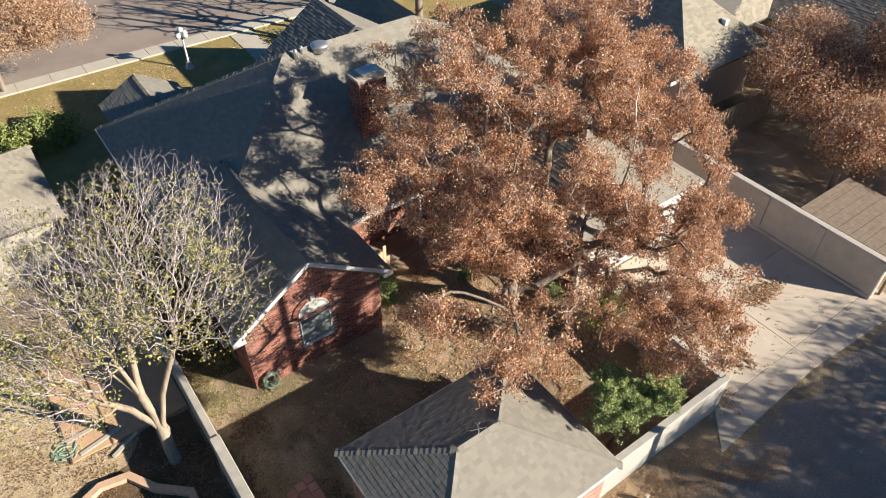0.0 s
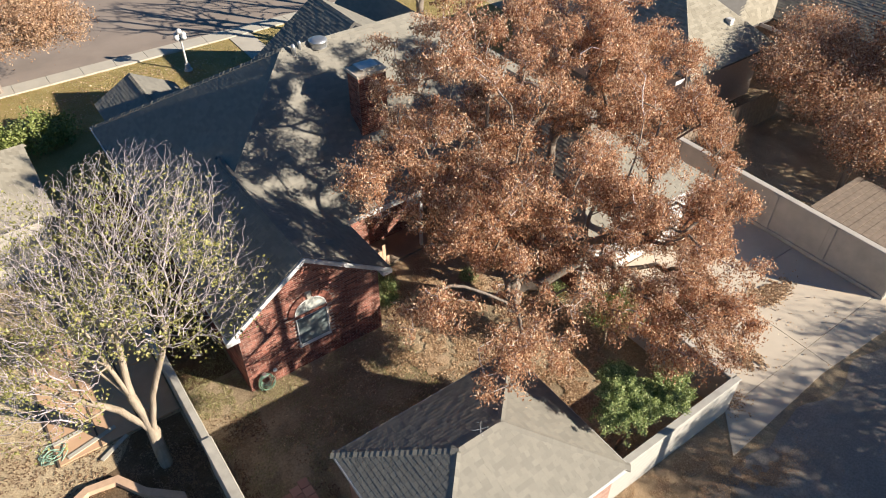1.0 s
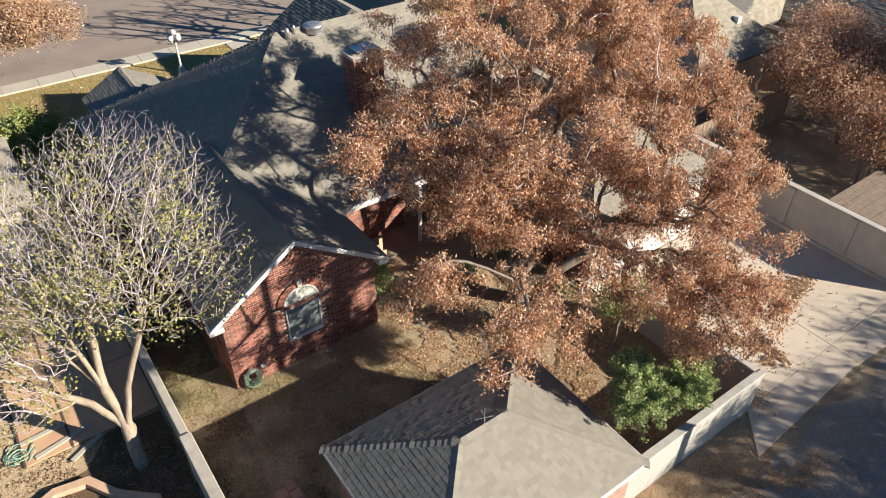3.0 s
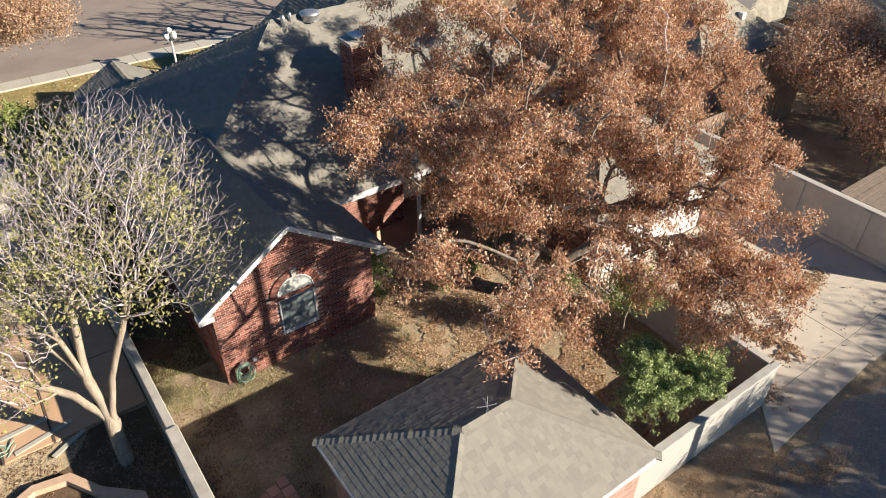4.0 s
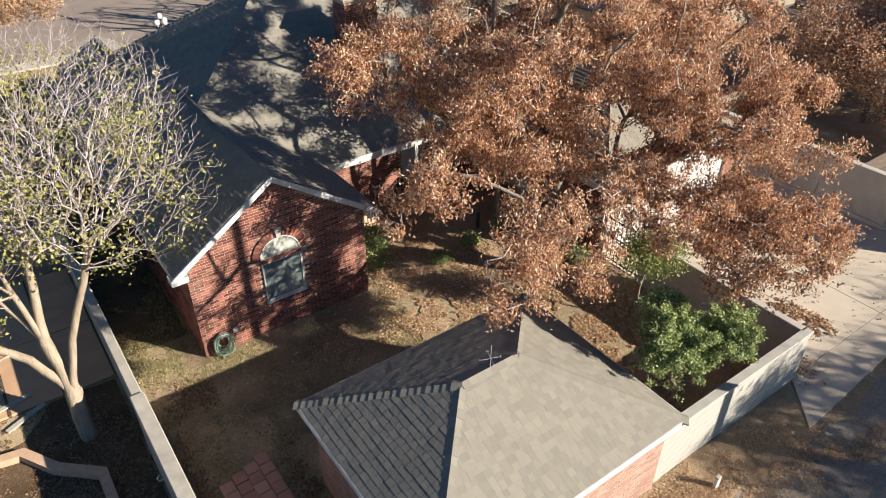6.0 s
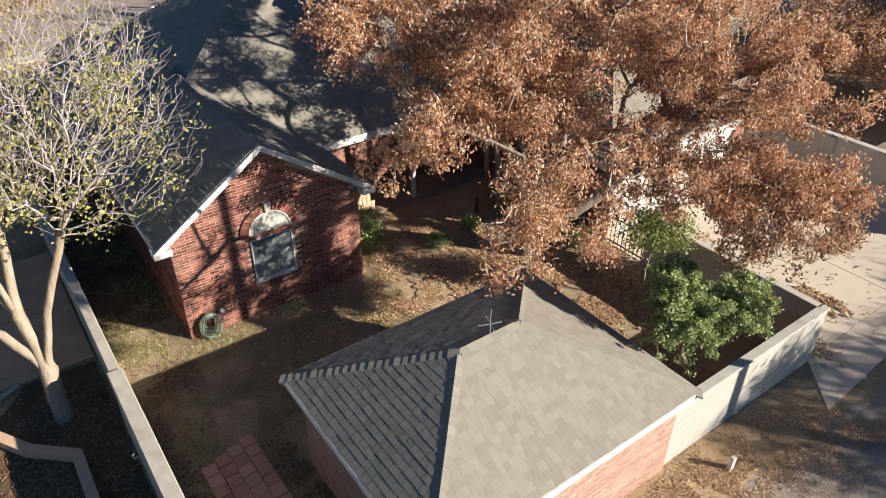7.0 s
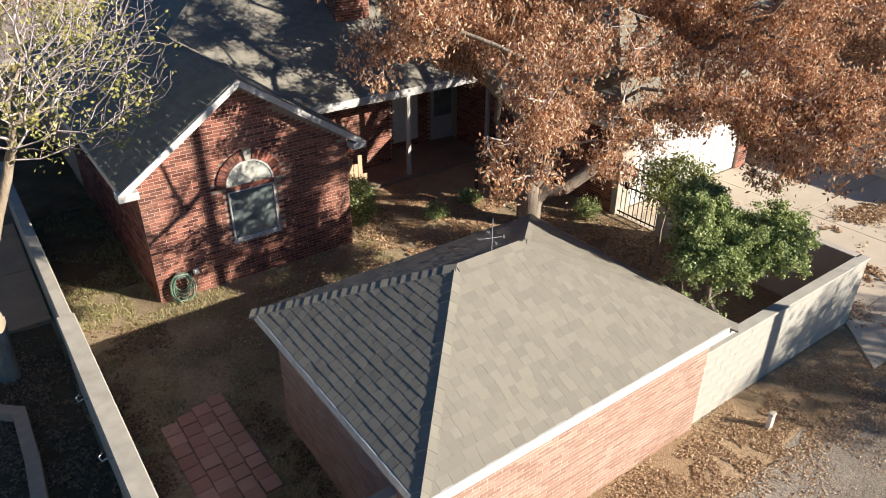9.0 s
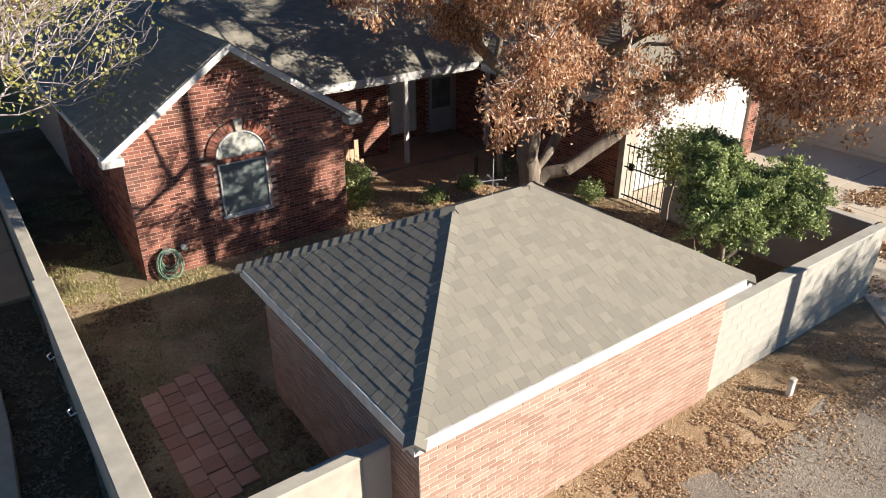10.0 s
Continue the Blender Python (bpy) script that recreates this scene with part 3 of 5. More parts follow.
# ---- roofs ----
def roof(parent, name, planes, mat, one, hips=(), singles=0, label="", row=0.137, cap_mat=None, seed=1, relief=1.0, taper=True, even=False):
    """A roof of planes: slabs, shingle tabs on them, and caps along hips and ridges."""
    r = random.Random(seed)
    top = new(name)
    top.parent = parent
    if label:
        top["label"] = label
    tabs = []
    for k, pl in enumerate(planes):
        slab_face("deck", pl, M["roof_base"], top)
        if isinstance(relief, tuple):
            tabs += shingles(pl, r, row, wide=(0.14, 0.22) if k == 0 else (0.10, 0.22), relief=relief[k], taper=taper, gap=0.006 if k == 0 else 0.001, even=k == 0)
        else:
            tabs += shingles(pl, r, row, wide=(0.14, 0.30) if even else (0.18, 0.36), relief=relief, taper=taper, even=even)
    if singles:
        pieces("shingle", tabs[:singles], one, top, singles)
    rest = joined_boxes("shingles", tabs[singles:], mat, top)
    tagged(rest, kind="stuff")
    cp = []
    for h in hips:
        a, b = Vector(h[0]), Vector(h[1])
        if b.z - a.z > 0.05:
            a = a - (b - a).normalized() * 0.055
        k = Vector(planes[0][2]) - Vector(planes[0][0])
        p3 = [Vector(q) for q in planes[0][:3]]
        nn = (p3[1] - p3[0]).cross(p3[2] - p3[0]).normalized()
        slope = math.sqrt(max(1 - nn.z ** 2, 0)) / abs(nn.z)
        cp += caps(a, b, r, slope if abs(a.z - b.z) < 0.05 else slope * 0.95, lift=h[2] if len(h) > 2 else 0.0012)
    if cp:
        cap_object("ridge_cap", cp, one if singles else (cap_mat or mat), top, bool(singles))
    return top


def fascia(parent, a, b, z, h=0.17, t=0.03, mat=None, name="fascia"):
    """A level board under an eave from a to b (plan points)."""
    a, b = Vector((*a, 0)), Vector((*b, 0))
    d = (b - a).normalized()
    n = Vector((-d.y, d.x, 0)) * t
    return prism(name, [tuple(a.xy), tuple(b.xy), tuple((b + n).xy), tuple((a + n).xy)], z - h, z, mat or M["white"], parent)


def wall_panel(name, lo, hi, mat, parent):
    return box(name, lo, hi, mat, parent, bevel=0.0)


# ---- the shed ----
shed = thing("shed", "red brick garden shed with a grey shingled hip roof", "shed")
SU0, SU1, SV0, SV1 = 0.23, 5.95, 0.42, 4.70
EU0, EU1, EV0, EV1, EZ = 0.01, 6.04, 0.16, 4.94, 2.385
RV, RU0, RU1, RZ = 2.52, 2.26, 3.61, 3.625
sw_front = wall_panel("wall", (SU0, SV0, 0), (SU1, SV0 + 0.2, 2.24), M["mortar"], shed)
# side and back walls take a darker mortar than the front
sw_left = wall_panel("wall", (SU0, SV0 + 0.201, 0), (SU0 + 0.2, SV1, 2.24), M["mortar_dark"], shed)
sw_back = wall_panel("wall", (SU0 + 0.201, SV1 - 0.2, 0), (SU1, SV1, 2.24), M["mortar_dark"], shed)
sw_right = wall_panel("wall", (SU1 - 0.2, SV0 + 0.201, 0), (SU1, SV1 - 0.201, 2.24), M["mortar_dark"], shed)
fascia(shed, (EU1 + 0.03, EV0), (EU0 - 0.03, EV0), EZ - 0.005, mat=M["white"])
fascia(shed, (EU0, EV0), (EU0, EV1), EZ - 0.005, mat=M["trim"])
fascia(shed, (EU0, EV1), (EU1, EV1), EZ - 0.005, mat=M["trim"])
fascia(shed, (EU1, EV1), (EU1, EV0), EZ - 0.005, mat=M["white"])
wall_panel("soffit", (EU0, EV0, 2.19), (EU1, EV1, 2.215), M["trim"], shed)
a, b, c, d = (EU0, EV0, EZ), (EU1, EV0, EZ), (EU1, EV1, EZ), (EU0, EV1, EZ)
p, q = (RU0, RV, RZ), (RU1, RV, RZ)
shed_roof = roof(shed, "roof", [(d, a, p), (a, b, q, p), (b, c, q), (c, d, p, q)], M["shingle"], M["shingle_one"], [(a, p, 0.004), (b, q, 0.003), (c, q), (d, p, 0.014), (p, q)], 300, "grey-brown asphalt shingle hip roof", seed=2, relief=(0.36, 0.3, 0.3, 0.5), row=0.146)

vane = thing("weathervane", "thin metal weathervane with letters on the shed ridge", "weathervane", (2.95, RV, RZ))
bm = bmesh.new()
tube(bm, [(0, 0, 0.0), (0, 0, 0.56)], 0.006, 6)
part("rod", bm, M["vane"], vane)
for ang, txt in ((0, "E"), (90, "N"), (180, "W"), (270, "S")):
    dx, dy = math.cos(radians(ang - 20)), math.sin(radians(ang - 20))
    bm = bmesh.new()
    tube(bm, [(0, 0, 0.24), (dx * 0.15, dy * 0.15, 0.24)], 0.005, 5)
    part("arm", bm, M["vane"], vane)
    cu = bpy.data.curves.new("letter", "FONT")
    cu.body, cu.size, cu.extrude, cu.align_x, cu.align_y = txt, 0.07, 0.002, "CENTER", "CENTER"
    lt = new("letter", cu)
    lt.data.materials.append(M["vane"])
    lt.parent = vane
    lt.location, lt.rotation_euler = (dx * 0.19, dy * 0.19, 0.24), (radians(90), 0, radians(-37))
# ---- the house ----
house = thing("house", "red brick house with grey shingled hip roofs and white trim", "house")
ZE = 2.89
WR, WZ = 1.92, 4.83
wing_front = new("gable_wall")
wing_front.parent = house


def gable_top(x):
    return min(WZ - 0.16 - abs(x - 0.45 - WR) * 0.69, 9)


mesh_ob("backing", [(-0.45, 9.956, 0), (4.5, 9.956, 0), (4.5, 9.956, 2.916), (WR, 9.956, 4.674), (-0.45, 9.956, 3.002), (-0.45, 10.166, 0), (4.5, 10.166, 0), (4.5, 10.166, 2.916), (WR, 10.166, 4.674), (-0.45, 10.166, 3.002)],
        [(0, 1, 2, 3, 4), (9, 8, 7, 6, 5), (0, 5, 6, 1), (1, 6, 7, 2), (2, 7, 8, 3), (3, 8, 9, 4), (4, 9, 5, 0)], M["mortar_dark"], wing_front)
hw_left = wall_panel("wall", (-0.45, 10.167, 0), (-0.25, 24.079, 2.852), M["mortar_dark"], house)
hw_right = wall_panel("wall", (4.3, 10.167, 0), (4.5, 13.95, 2.852), M["mortar_dark"], house)
hw_mid = wall_panel("wall", (4.501, 13.95, 0), (8.25, 14.15, 2.787), M["mortar_dark"], house)
hw_jog = wall_panel("wall", (8.05, 14.151, 0), (8.25, 14.85, 2.787), M["mortar_dark"], house)
hw_porch = wall_panel("wall", (8.05, 14.851, 0), (17.167, 15.06, 2.787), M["mortar_dark"], house)
wall_panel("wall", (-0.25, 23.869, 0), (17.168, 24.079, 2.852), M["mortar_dark"], house)
wall_panel("wall", (17.168, 15.155, 0), (17.376, 24.079, 2.852), M["mortar_dark"], house)

# roof planes
apex_l, apex_r = (5.62, 17.988, 7.129), (11.448, 17.988, 7.129)
e_fl, e_fr, e_br, e_bl = (-0.75, 12.633, ZE), (17.688, 12.633, ZE), (17.688, 24.394, ZE), (-0.75, 24.394, ZE)
main_roof = roof(house, "main_roof", [(e_bl, e_fl, apex_l), (e_fl, e_fr, apex_r, apex_l), (e_fr, e_br, apex_r), (e_br, e_bl, apex_l, apex_r)], M["shingle"], None,
                 [(e_bl, apex_l, 0.032), (e_fl, apex_l), (e_fr, apex_r), (e_br, apex_r), (apex_l, apex_r)], 0, seed=3, relief=0.5)
wl, wr = (-0.78, 9.694, 2.916), (4.85, 9.694, 2.852)
wing_roof = roof(house, "wing_roof", [((-0.78, 16.203, 2.937), wl, (WR, 9.694, WZ), (WR, 16.203, WZ)), (wr, (4.85, 16.203, 2.852), (WR, 16.203, WZ), (WR, 9.694, WZ))], M["shingle"], None,
                 [((WR, 9.694, WZ), (WR, 16.098, WZ))], 0, seed=4, relief=1.3, even=True)
roof(house, "street_roof", [((2.9, 21.769, 3.216), (2.9, 18.303, 3.216), (8.952, 18.303, 7.204), (8.952, 21.769, 7.204)), ((15.088, 18.303, 3.216), (15.088, 21.769, 3.216), (8.952, 21.769, 7.204), (8.952, 18.303, 7.204))], M["shingle"], None,
     [((8.952, 18.303, 7.204), (8.952, 21.769, 7.204))], 0, seed=5)
roof(house, "corner_roof", [((-0.1, 26.3, ZE), (-0.1, 21.9, ZE), (1.7, 21.9, 3.88), (1.7, 26.3, 3.88)), ((3.5, 21.9, ZE), (3.5, 26.3, ZE), (1.7, 26.3, 3.88), (1.7, 21.9, 3.88))], M["shingle"], None,
     [((1.7, 21.9, 3.88), (1.7, 26.3, 3.88), 0.03)], 0, seed=6)
roof(house, "front_roof", [((10.616, 26.284, 3.002), (10.616, 18.619, 3.002), (13.32, 18.619, 5.789), (13.32, 26.284, 5.789)), ((16.024, 18.619, 3.002), (16.024, 26.284, 3.002), (13.32, 26.284, 5.789), (13.32, 18.619, 5.789))], M["shingle"], None, [((13.32, 18.619, 5.789), (13.32, 26.284, 5.789))], 0, seed=16)
wall_panel("wall", (10.928, 24.08, 0), (15.712, 25.969, 2.948), M["mortar_dark"], house)
gz, gr = 2.81, 14.26
g_fl, g_fr = (10.845, 6.806, gz), (17.688, 6.806, gz)
garage_roof = roof(house, "garage_roof", [((10.845, 15.993, gz), g_fl, (gr, 10.271, 4.953), (gr, 15.993, 4.953)), (g_fl, g_fr, (gr, 10.271, 4.953)), (g_fr, (17.688, 15.993, gz), (gr, 15.993, 4.953), (gr, 10.271, 4.953))],
                   M["shingle"], None, [(g_fl, (gr, 10.271, 4.953)), (g_fr, (gr, 10.271, 4.953)), ((gr, 10.271, 4.953), (gr, 15.993, 4.953))], 0, seed=7)

# white trim: rakes, cornice returns and fascias
for s, e in (((-0.86, 2.90), (WR, WZ - 0.01)), ((4.86, 2.85), (WR, WZ - 0.01))):
    x0, z0 = s
    x1, z1 = e
    v = []
    for y in (9.62, 9.68):
        v += [(x0, y, z0 - 0.16), (x1, y, z1 - 0.16), (x1, y, z1), (x0, y, z0)]
    f = [(0, 1, 2, 3), (7, 6, 5, 4), (0, 4, 5, 1), (1, 5, 6, 2), (2, 6, 7, 3), (3, 7, 4, 0)]
    mesh_ob("rake_board", v, f, M["trim"], house, "weathered white rake board")
for x0, x1, z in ((-0.88, -0.46, 2.90), (4.51, 4.88, 2.85)):
    box("cornice_return", (x0, 9.612, z - 0.17), (x1, 9.945, z - 0.005), M["trim"], house, "white boxed cornice end", 0.01)
fascia(house, (-0.78, 9.903), (-0.78, 24.394), 2.916, mat=M["trim"])
fascia(house, (4.85, 12.633), (4.85, 9.956), 2.852, mat=M["trim"])
fascia(house, (10.772, 12.633), (4.9, 12.633), ZE, 0.2, mat=M["trim"])
fascia(house, (17.688, 6.806), (10.845, 6.806), gz, 0.2, mat=M["white"])
fascia(house, (10.845, 6.806), (10.845, 12.528), gz, 0.2, mat=M["trim"])
wall_panel("soffit", (4.86, 12.633, 2.648), (17.376, 14.944, 2.669), M["trim"], house)

# arched window
win = new("window")
win.parent = house
win["label"] = "white arched window with a rectangular lower sash"
WU0, WU1, WZ0, WZ1 = 1.42, 2.53, 1.03, 2.27
wc, wrad = (WU0 + WU1) / 2, (WU1 - WU0) / 2


def in_window(x, z):
    x -= 0.45
    return (WU0 - 0.09 < x < WU1 + 0.09 and WZ0 - 0.06 < z < WZ1 + 0.1) or ((x - wc) ** 2 + (z - WZ1 - 0.08) ** 2 < (wrad + 0.25) ** 2 and z > WZ1)


def frame_bar(name, lo, hi, mat=M["trim"]):
    return box(name, lo, hi, mat, win, bevel=0.004)


FY = 9.905
frame_bar("sill", (WU0 - 0.03, FY - 0.03, WZ0 - 0.045), (WU1 + 0.03, FY + 0.05, WZ0))
frame_bar("stile", (WU0, FY - 0.01, WZ0), (WU0 + 0.035, FY + 0.04, WZ1))
frame_bar("stile", (WU1 - 0.035, FY - 0.01, WZ0), (WU1, FY + 0.04, WZ1))
frame_bar("rail", (WU0 + 0.05, FY - 0.01, WZ0), (WU1 - 0.05, FY + 0.03, WZ0 + 0.05))
frame_bar("transom", (WU0 - 0.01, FY - 0.015, WZ1), (WU1 + 0.01, FY + 0.04, WZ1 + 0.11), M["brick"])
frame_bar("rail", (WU0 + 0.05, FY - 0.01, WZ1 - 0.04), (WU1 - 0.05, FY + 0.03, WZ1))
mesh_ob("pane", [(WU0 + 0.05, FY + 0.02, WZ0 + 0.05), (WU1 - 0.05, FY + 0.02, WZ0 + 0.05), (WU1 - 0.05, FY + 0.02, WZ1 - 0.04), (WU0 + 0.05, FY + 0.02, WZ1 - 0.04)], [(0, 1, 2, 3)], M["glass"], win, "dark reflecting glass")
az = WZ1 + 0.11
arc = [(wc - wrad * math.cos(k * math.pi / 20), FY + 0.02, az + wrad * 0.98 * math.sin(k * math.pi / 20)) for k in range(21)]
mesh_ob("pane", arc, [tuple(range(20, -1, -1))], M["glass_curtain"], win, "half-round reflecting glass")
bm = bmesh.new()
ring = []
for k in range(21):
    an = k * math.pi / 20
    ring.append([bm.verts.new((wc - r * math.cos(an), y, az + r * 0.98 * math.sin(an))) for r, y in ((wrad + 0.012, FY + 0.05), (wrad + 0.012, FY - 0.004), (wrad - 0.02, FY - 0.004), (wrad - 0.02, FY + 0.05))])
for r0, r1 in zip(ring, ring[1:]):
    for k in range(4):
        bm.faces.new((r0[k], r0[(k + 1) % 4], r1[(k + 1) % 4], r1[k]))
bmesh.ops.recalc_face_normals(bm, faces=bm.faces)
part("arch_frame", bm, M["trim"], win)
for k in range(25):
    if 11 <= k <= 13:
        continue
    a0, a1 = (k + 0.06) * math.pi / 25, (k + 0.94) * math.pi / 25
    r0, r1 = wrad + 0.02, wrad + 0.235
    pts = []
    for y in (9.96, FY - 0.005 - 0.004 * rng.random()):
        for r, an in ((r0, a0), (r1, a0), (r1, a1), (r0, a1)):
            pts.append((wc - r * math.cos(an), y, az + r * math.sin(an)))
    v0, v1, v3 = Vector(pts[0]), Vector(pts[1]), Vector(pts[3])
    if (v1 - v0).cross(v3 - v0).y > 0:
        pts = [pts[1], pts[0], pts[3], pts[2], pts[5], pts[4], pts[7], pts[6]]
    mesh_ob("arch_brick", pts, BOX_FACES, M["brick_one"], wing_front)
kz = az + wrad
mesh_ob("keystone", [(wc - 0.06, 9.945, kz), (wc + 0.06, 9.945, kz), (wc + 0.10, 9.945, kz + 0.27), (wc - 0.10, 9.945, kz + 0.27), (wc - 0.06, 9.861, kz), (wc + 0.06, 9.861, kz), (wc + 0.10, 9.861, kz + 0.27), (wc - 0.10, 9.861, kz + 0.27)],
        [(3, 2, 1, 0), (4, 5, 6, 7), (0, 1, 5, 4), (1, 2, 6, 5), (2, 3, 7, 6), (3, 0, 4, 7)], M["stucco"], wing_front, "pale stone keystone")

# porch: post, windows, door
box("porch_post", (8.06, 12.68, 0.091), (8.18, 12.80, 2.67), M["white"], house, "white square porch post")
box("porch_post", (11.2, 12.68, 0.091), (11.32, 12.80, 2.67), M["white"], house, "white square porch post")
PY = 14.85
pw = new("window")
pw.parent = house
pw["label"] = "porch window with white blinds"
box("frame", (8.86, PY - 0.03, 0.30), (9.88, PY, 2.12), M["white"], pw)
for i in range(22):
    box("slat", (8.91, PY - 0.045, 0.35 + i * 0.079), (9.83, PY - 0.032, 0.42 + i * 0.079), M["curtain"], pw, bevel=0)
pd = new("door")
pd.parent = house
pd["label"] = "grey storm door with a glass pane"
box("leaf", (10.40, PY - 0.05, 0.096), (11.42, PY, 2.08), M["door_grey"], pd)
box("pane", (10.53, PY - 0.056, 0.95), (11.29, PY - 0.051, 1.96), M["glass"], pd)
box("door_handle", (11.33, PY - 0.09, 1.05), (11.36, PY - 0.05, 1.17), M["steel"], pd)
ps = new("shutter_panel")
ps.parent = house
ps["label"] = "grey sliding panel"
box("frame", (11.60, PY - 0.04, 0.107), (12.62, PY, 2.10), M["door_grey"], ps)
box("pane", (11.70, PY - 0.05, 0.2), (12.52, PY - 0.041, 2.0), M["door_grey"], ps)

# garage
gw_side = wall_panel("wall", (11.344, 7.237, 0), (11.552, 14.944, 2.68), M["mortar_dark"], house)
wall_panel("wall", (17.376, 7.237, 0), (17.584, 14.944, 2.68), M["mortar_dark"], house)
gw_left = wall_panel("wall", (11.344, 7.048, 0), (11.885, 7.235, 2.68), M["stucco"], house)
gw_right = wall_panel("wall", (17.064, 7.048, 0), (17.584, 7.235, 2.68), M["mortar_dark"], house)
wall_panel("header", (11.885, 7.048, 2.273), (17.064, 7.235, 2.68), M["white"], house)
gd = new("garage_door")
gd.parent = house
gd["label"] = "white sectional garage door"
for r in range(4):
    for c in range(8):
        box("panel", (11.89 + c * 0.646, 7.131, 0.04 + r * 0.558), (11.89 + c * 0.646 + 0.636, 7.173, 0.04 + r * 0.558 + 0.548), M["white"], gd, bevel=0.012)

# chimney, vents
ch = new("chimney")
ch.parent = house
ch["label"] = "red brick chimney with a metal cap"
CU0, CU1, CV0, CV1 = 6.95, 8.1, 14.75, 15.5
wall_panel("chimney_body", (CU0, CV0, 3.859), (CU1, CV1, 6.914), M["mortar_dark"], ch)
cbr = []
top = lambda x: 3.0
for o, al, L, out in (((CU0, CV0, 3.859), (1, 0, 0), CU1 - CU0, (0, -1, 0)), ((CU0, CV0, 3.859), (0, 1, 0), CV1 - CV0, (-1, 0, 0)), ((CU1, CV0, 3.859), (0, 1, 0), CV1 - CV0, (1, 0, 0))):
    cbr += bricks(o, al, L, top, out, rng)
tagged(joined_boxes("bricks", cbr, M["brick"], ch), kind="stuff")
box("crown", (CU0 - 0.06, CV0 - 0.06, 6.915), (CU1 + 0.06, CV1 + 0.06, 7), M["concrete"], ch)
box("flue", (7.27, 14.92, 7), (7.78, 15.33, 7.10), M["steel"], ch)
box("cap", (7.14, 14.84, 7.10), (7.91, 15.41, 7.14), M["steel"], ch)


def roof_vent(at, radius, height, name, label):
    bm = bmesh.new()
    n = 20
    prof = [(radius * 1.0, 0), (radius * 0.95, height * 0.55), (radius * 1.1, height * 0.6), (radius * 1.05, height * 0.85), (radius * 0.6, height), (0.01, height * 1.02)]
    rings = [[bm.verts.new((r * math.cos(k * 2 * math.pi / n), r * math.sin(k * 2 * math.pi / n), z)) for k in range(n)] for r, z in prof]
    for r0, r1 in zip(rings, rings[1:]):
        for k in range(n):
            bm.faces.new((r0[k], r0[(k + 1) % n], r1[(k + 1) % n], r1[k]))
    ob = part(name, bm, M["steel"], house, label, smooth=True)
    ob.location = at
    return ob


roof_vent((7.04, 17.80, 6.93), 0.33, 0.32, "roof_vent", "round grey metal roof vent")
roof_vent((5.988, 17.726, 6.754), 0.08, 0.55, "vent_pipe", "metal vent pipe")
roof_vent((6.3, 17.831, 6.861), 0.06, 0.45, "vent_pipe", "metal vent pipe")

# ---- neighbours' houses, far fence ----
nb = thing("neighbour_house", "brick house with tan shingled hip roofs", "house")
for lo, hi in (((23.824, 12.9, 0), (29.648, 25.7, 2.725)), ((29.649, 15, 0), (33.288, 25.7, 2.725)), ((33.289, 9.2, 0), (41.4, 25.7, 2.725))):
    wall_panel("wall", lo, hi, M["mortar_dark"], nb)
n_l, n_a, n_bl, n_b = (23.304, 12.4, ZE), (27.152, 16.7, 5.668), (23.304, 26.7, ZE), (37.24, 17.1, 5.668)
roof(nb, "roof", [(n_bl, n_l, n_a, (27.152, 22.7, 5.668)), (n_l, (30.064, 12.4, ZE), n_a), ((29.544, 14.5, ZE), (33.704, 14.5, ZE), (35.576, 17, 5.668), n_a)], M["tan_shingle"], None, [(n_l, n_a), (n_a, n_b)], 0, seed=8, row=0.16)
roof(nb, "side_roof", [((32.768, 16.7, ZE), (32.768, 8.7, ZE), (36.824, 8.7, 5.341), (36.824, 16.7, 5.341))], M["tan_shingle"], None, [], 0, seed=9, row=0.16)
fascia(nb, (31.7, 14.8), (28.9, 14.8), ZE, 0.2)
fascia(nb, (31.7, 9.0), (31.7, 14.8), ZE, 0.2)
fascia(nb, (29.1, 12.7), (22.6, 12.7), ZE, 0.2)
roof_pipe = box("vent_hood", (27.776, 13.9, 3.869), (28.088, 14.2, 4.197), M["white"], nb, "white vent hood")
nl = thing("left_house", "house with a tan shingled roof beyond the garden wall", "house")
wall_panel("wall", (-14.1, 19.9, 0), (-3.9, 24.64, 2.625), M["stucco"], nl)
l1, l2, l3, l4 = (-3.4, 19.4, 2.677), (-3.4, 25.08, 2.677), (-6.1, 22.3, 4.1), (-12.1, 22.3, 4.1)
roof(nl, "roof", [(l1, l2, l3), ((-15.1, 19.4, 2.677), l1, l3, l4), (l2, (-15.1, 25.08, 2.677), l4, l3)], M["tan_shingle"], None, [(l1, l3), (l2, l3), (l3, l4)], 0, seed=10)
wf = thing("wood_fence", "weathered wooden board fence", "fence")
for i in range(54):
    x = 20.6 + i * 0.15
    box("board", (x, 10.6 + 0.01 * (i % 2), 0), (x + 0.14, 10.625 + 0.01 * (i % 2), 1.75 + rng.random() * 0.04), M["wood"], wf, bevel=0)
for z in (0.4, 1.4):
    box("rail", (20.6, 10.645, z), (28.7, 10.69, z + 0.09), M["wood"], wf)
ln = thing("lean_to", "low lean-to roof of tan boards behind the grey wall", "lean-to")
for i in range(16):
    y = -0.1 + i * 0.262
    box("plank", (20.62, y, 1.78 + 0.008 * (i % 2)), (24.1, y + 0.25, 1.83 + 0.008 * (i % 2)), M["wood"], ln)
box("edge_board", (20.59, -0.2, 1.70), (24.1, -0.11, 1.90), M["white"], ln)
for x in (20.8, 23.9):
    for y in (0.1, 3.9):
        box("leg", (x, y, 0), (x + 0.1, y + 0.1, 1.77), M["wood"], ln)

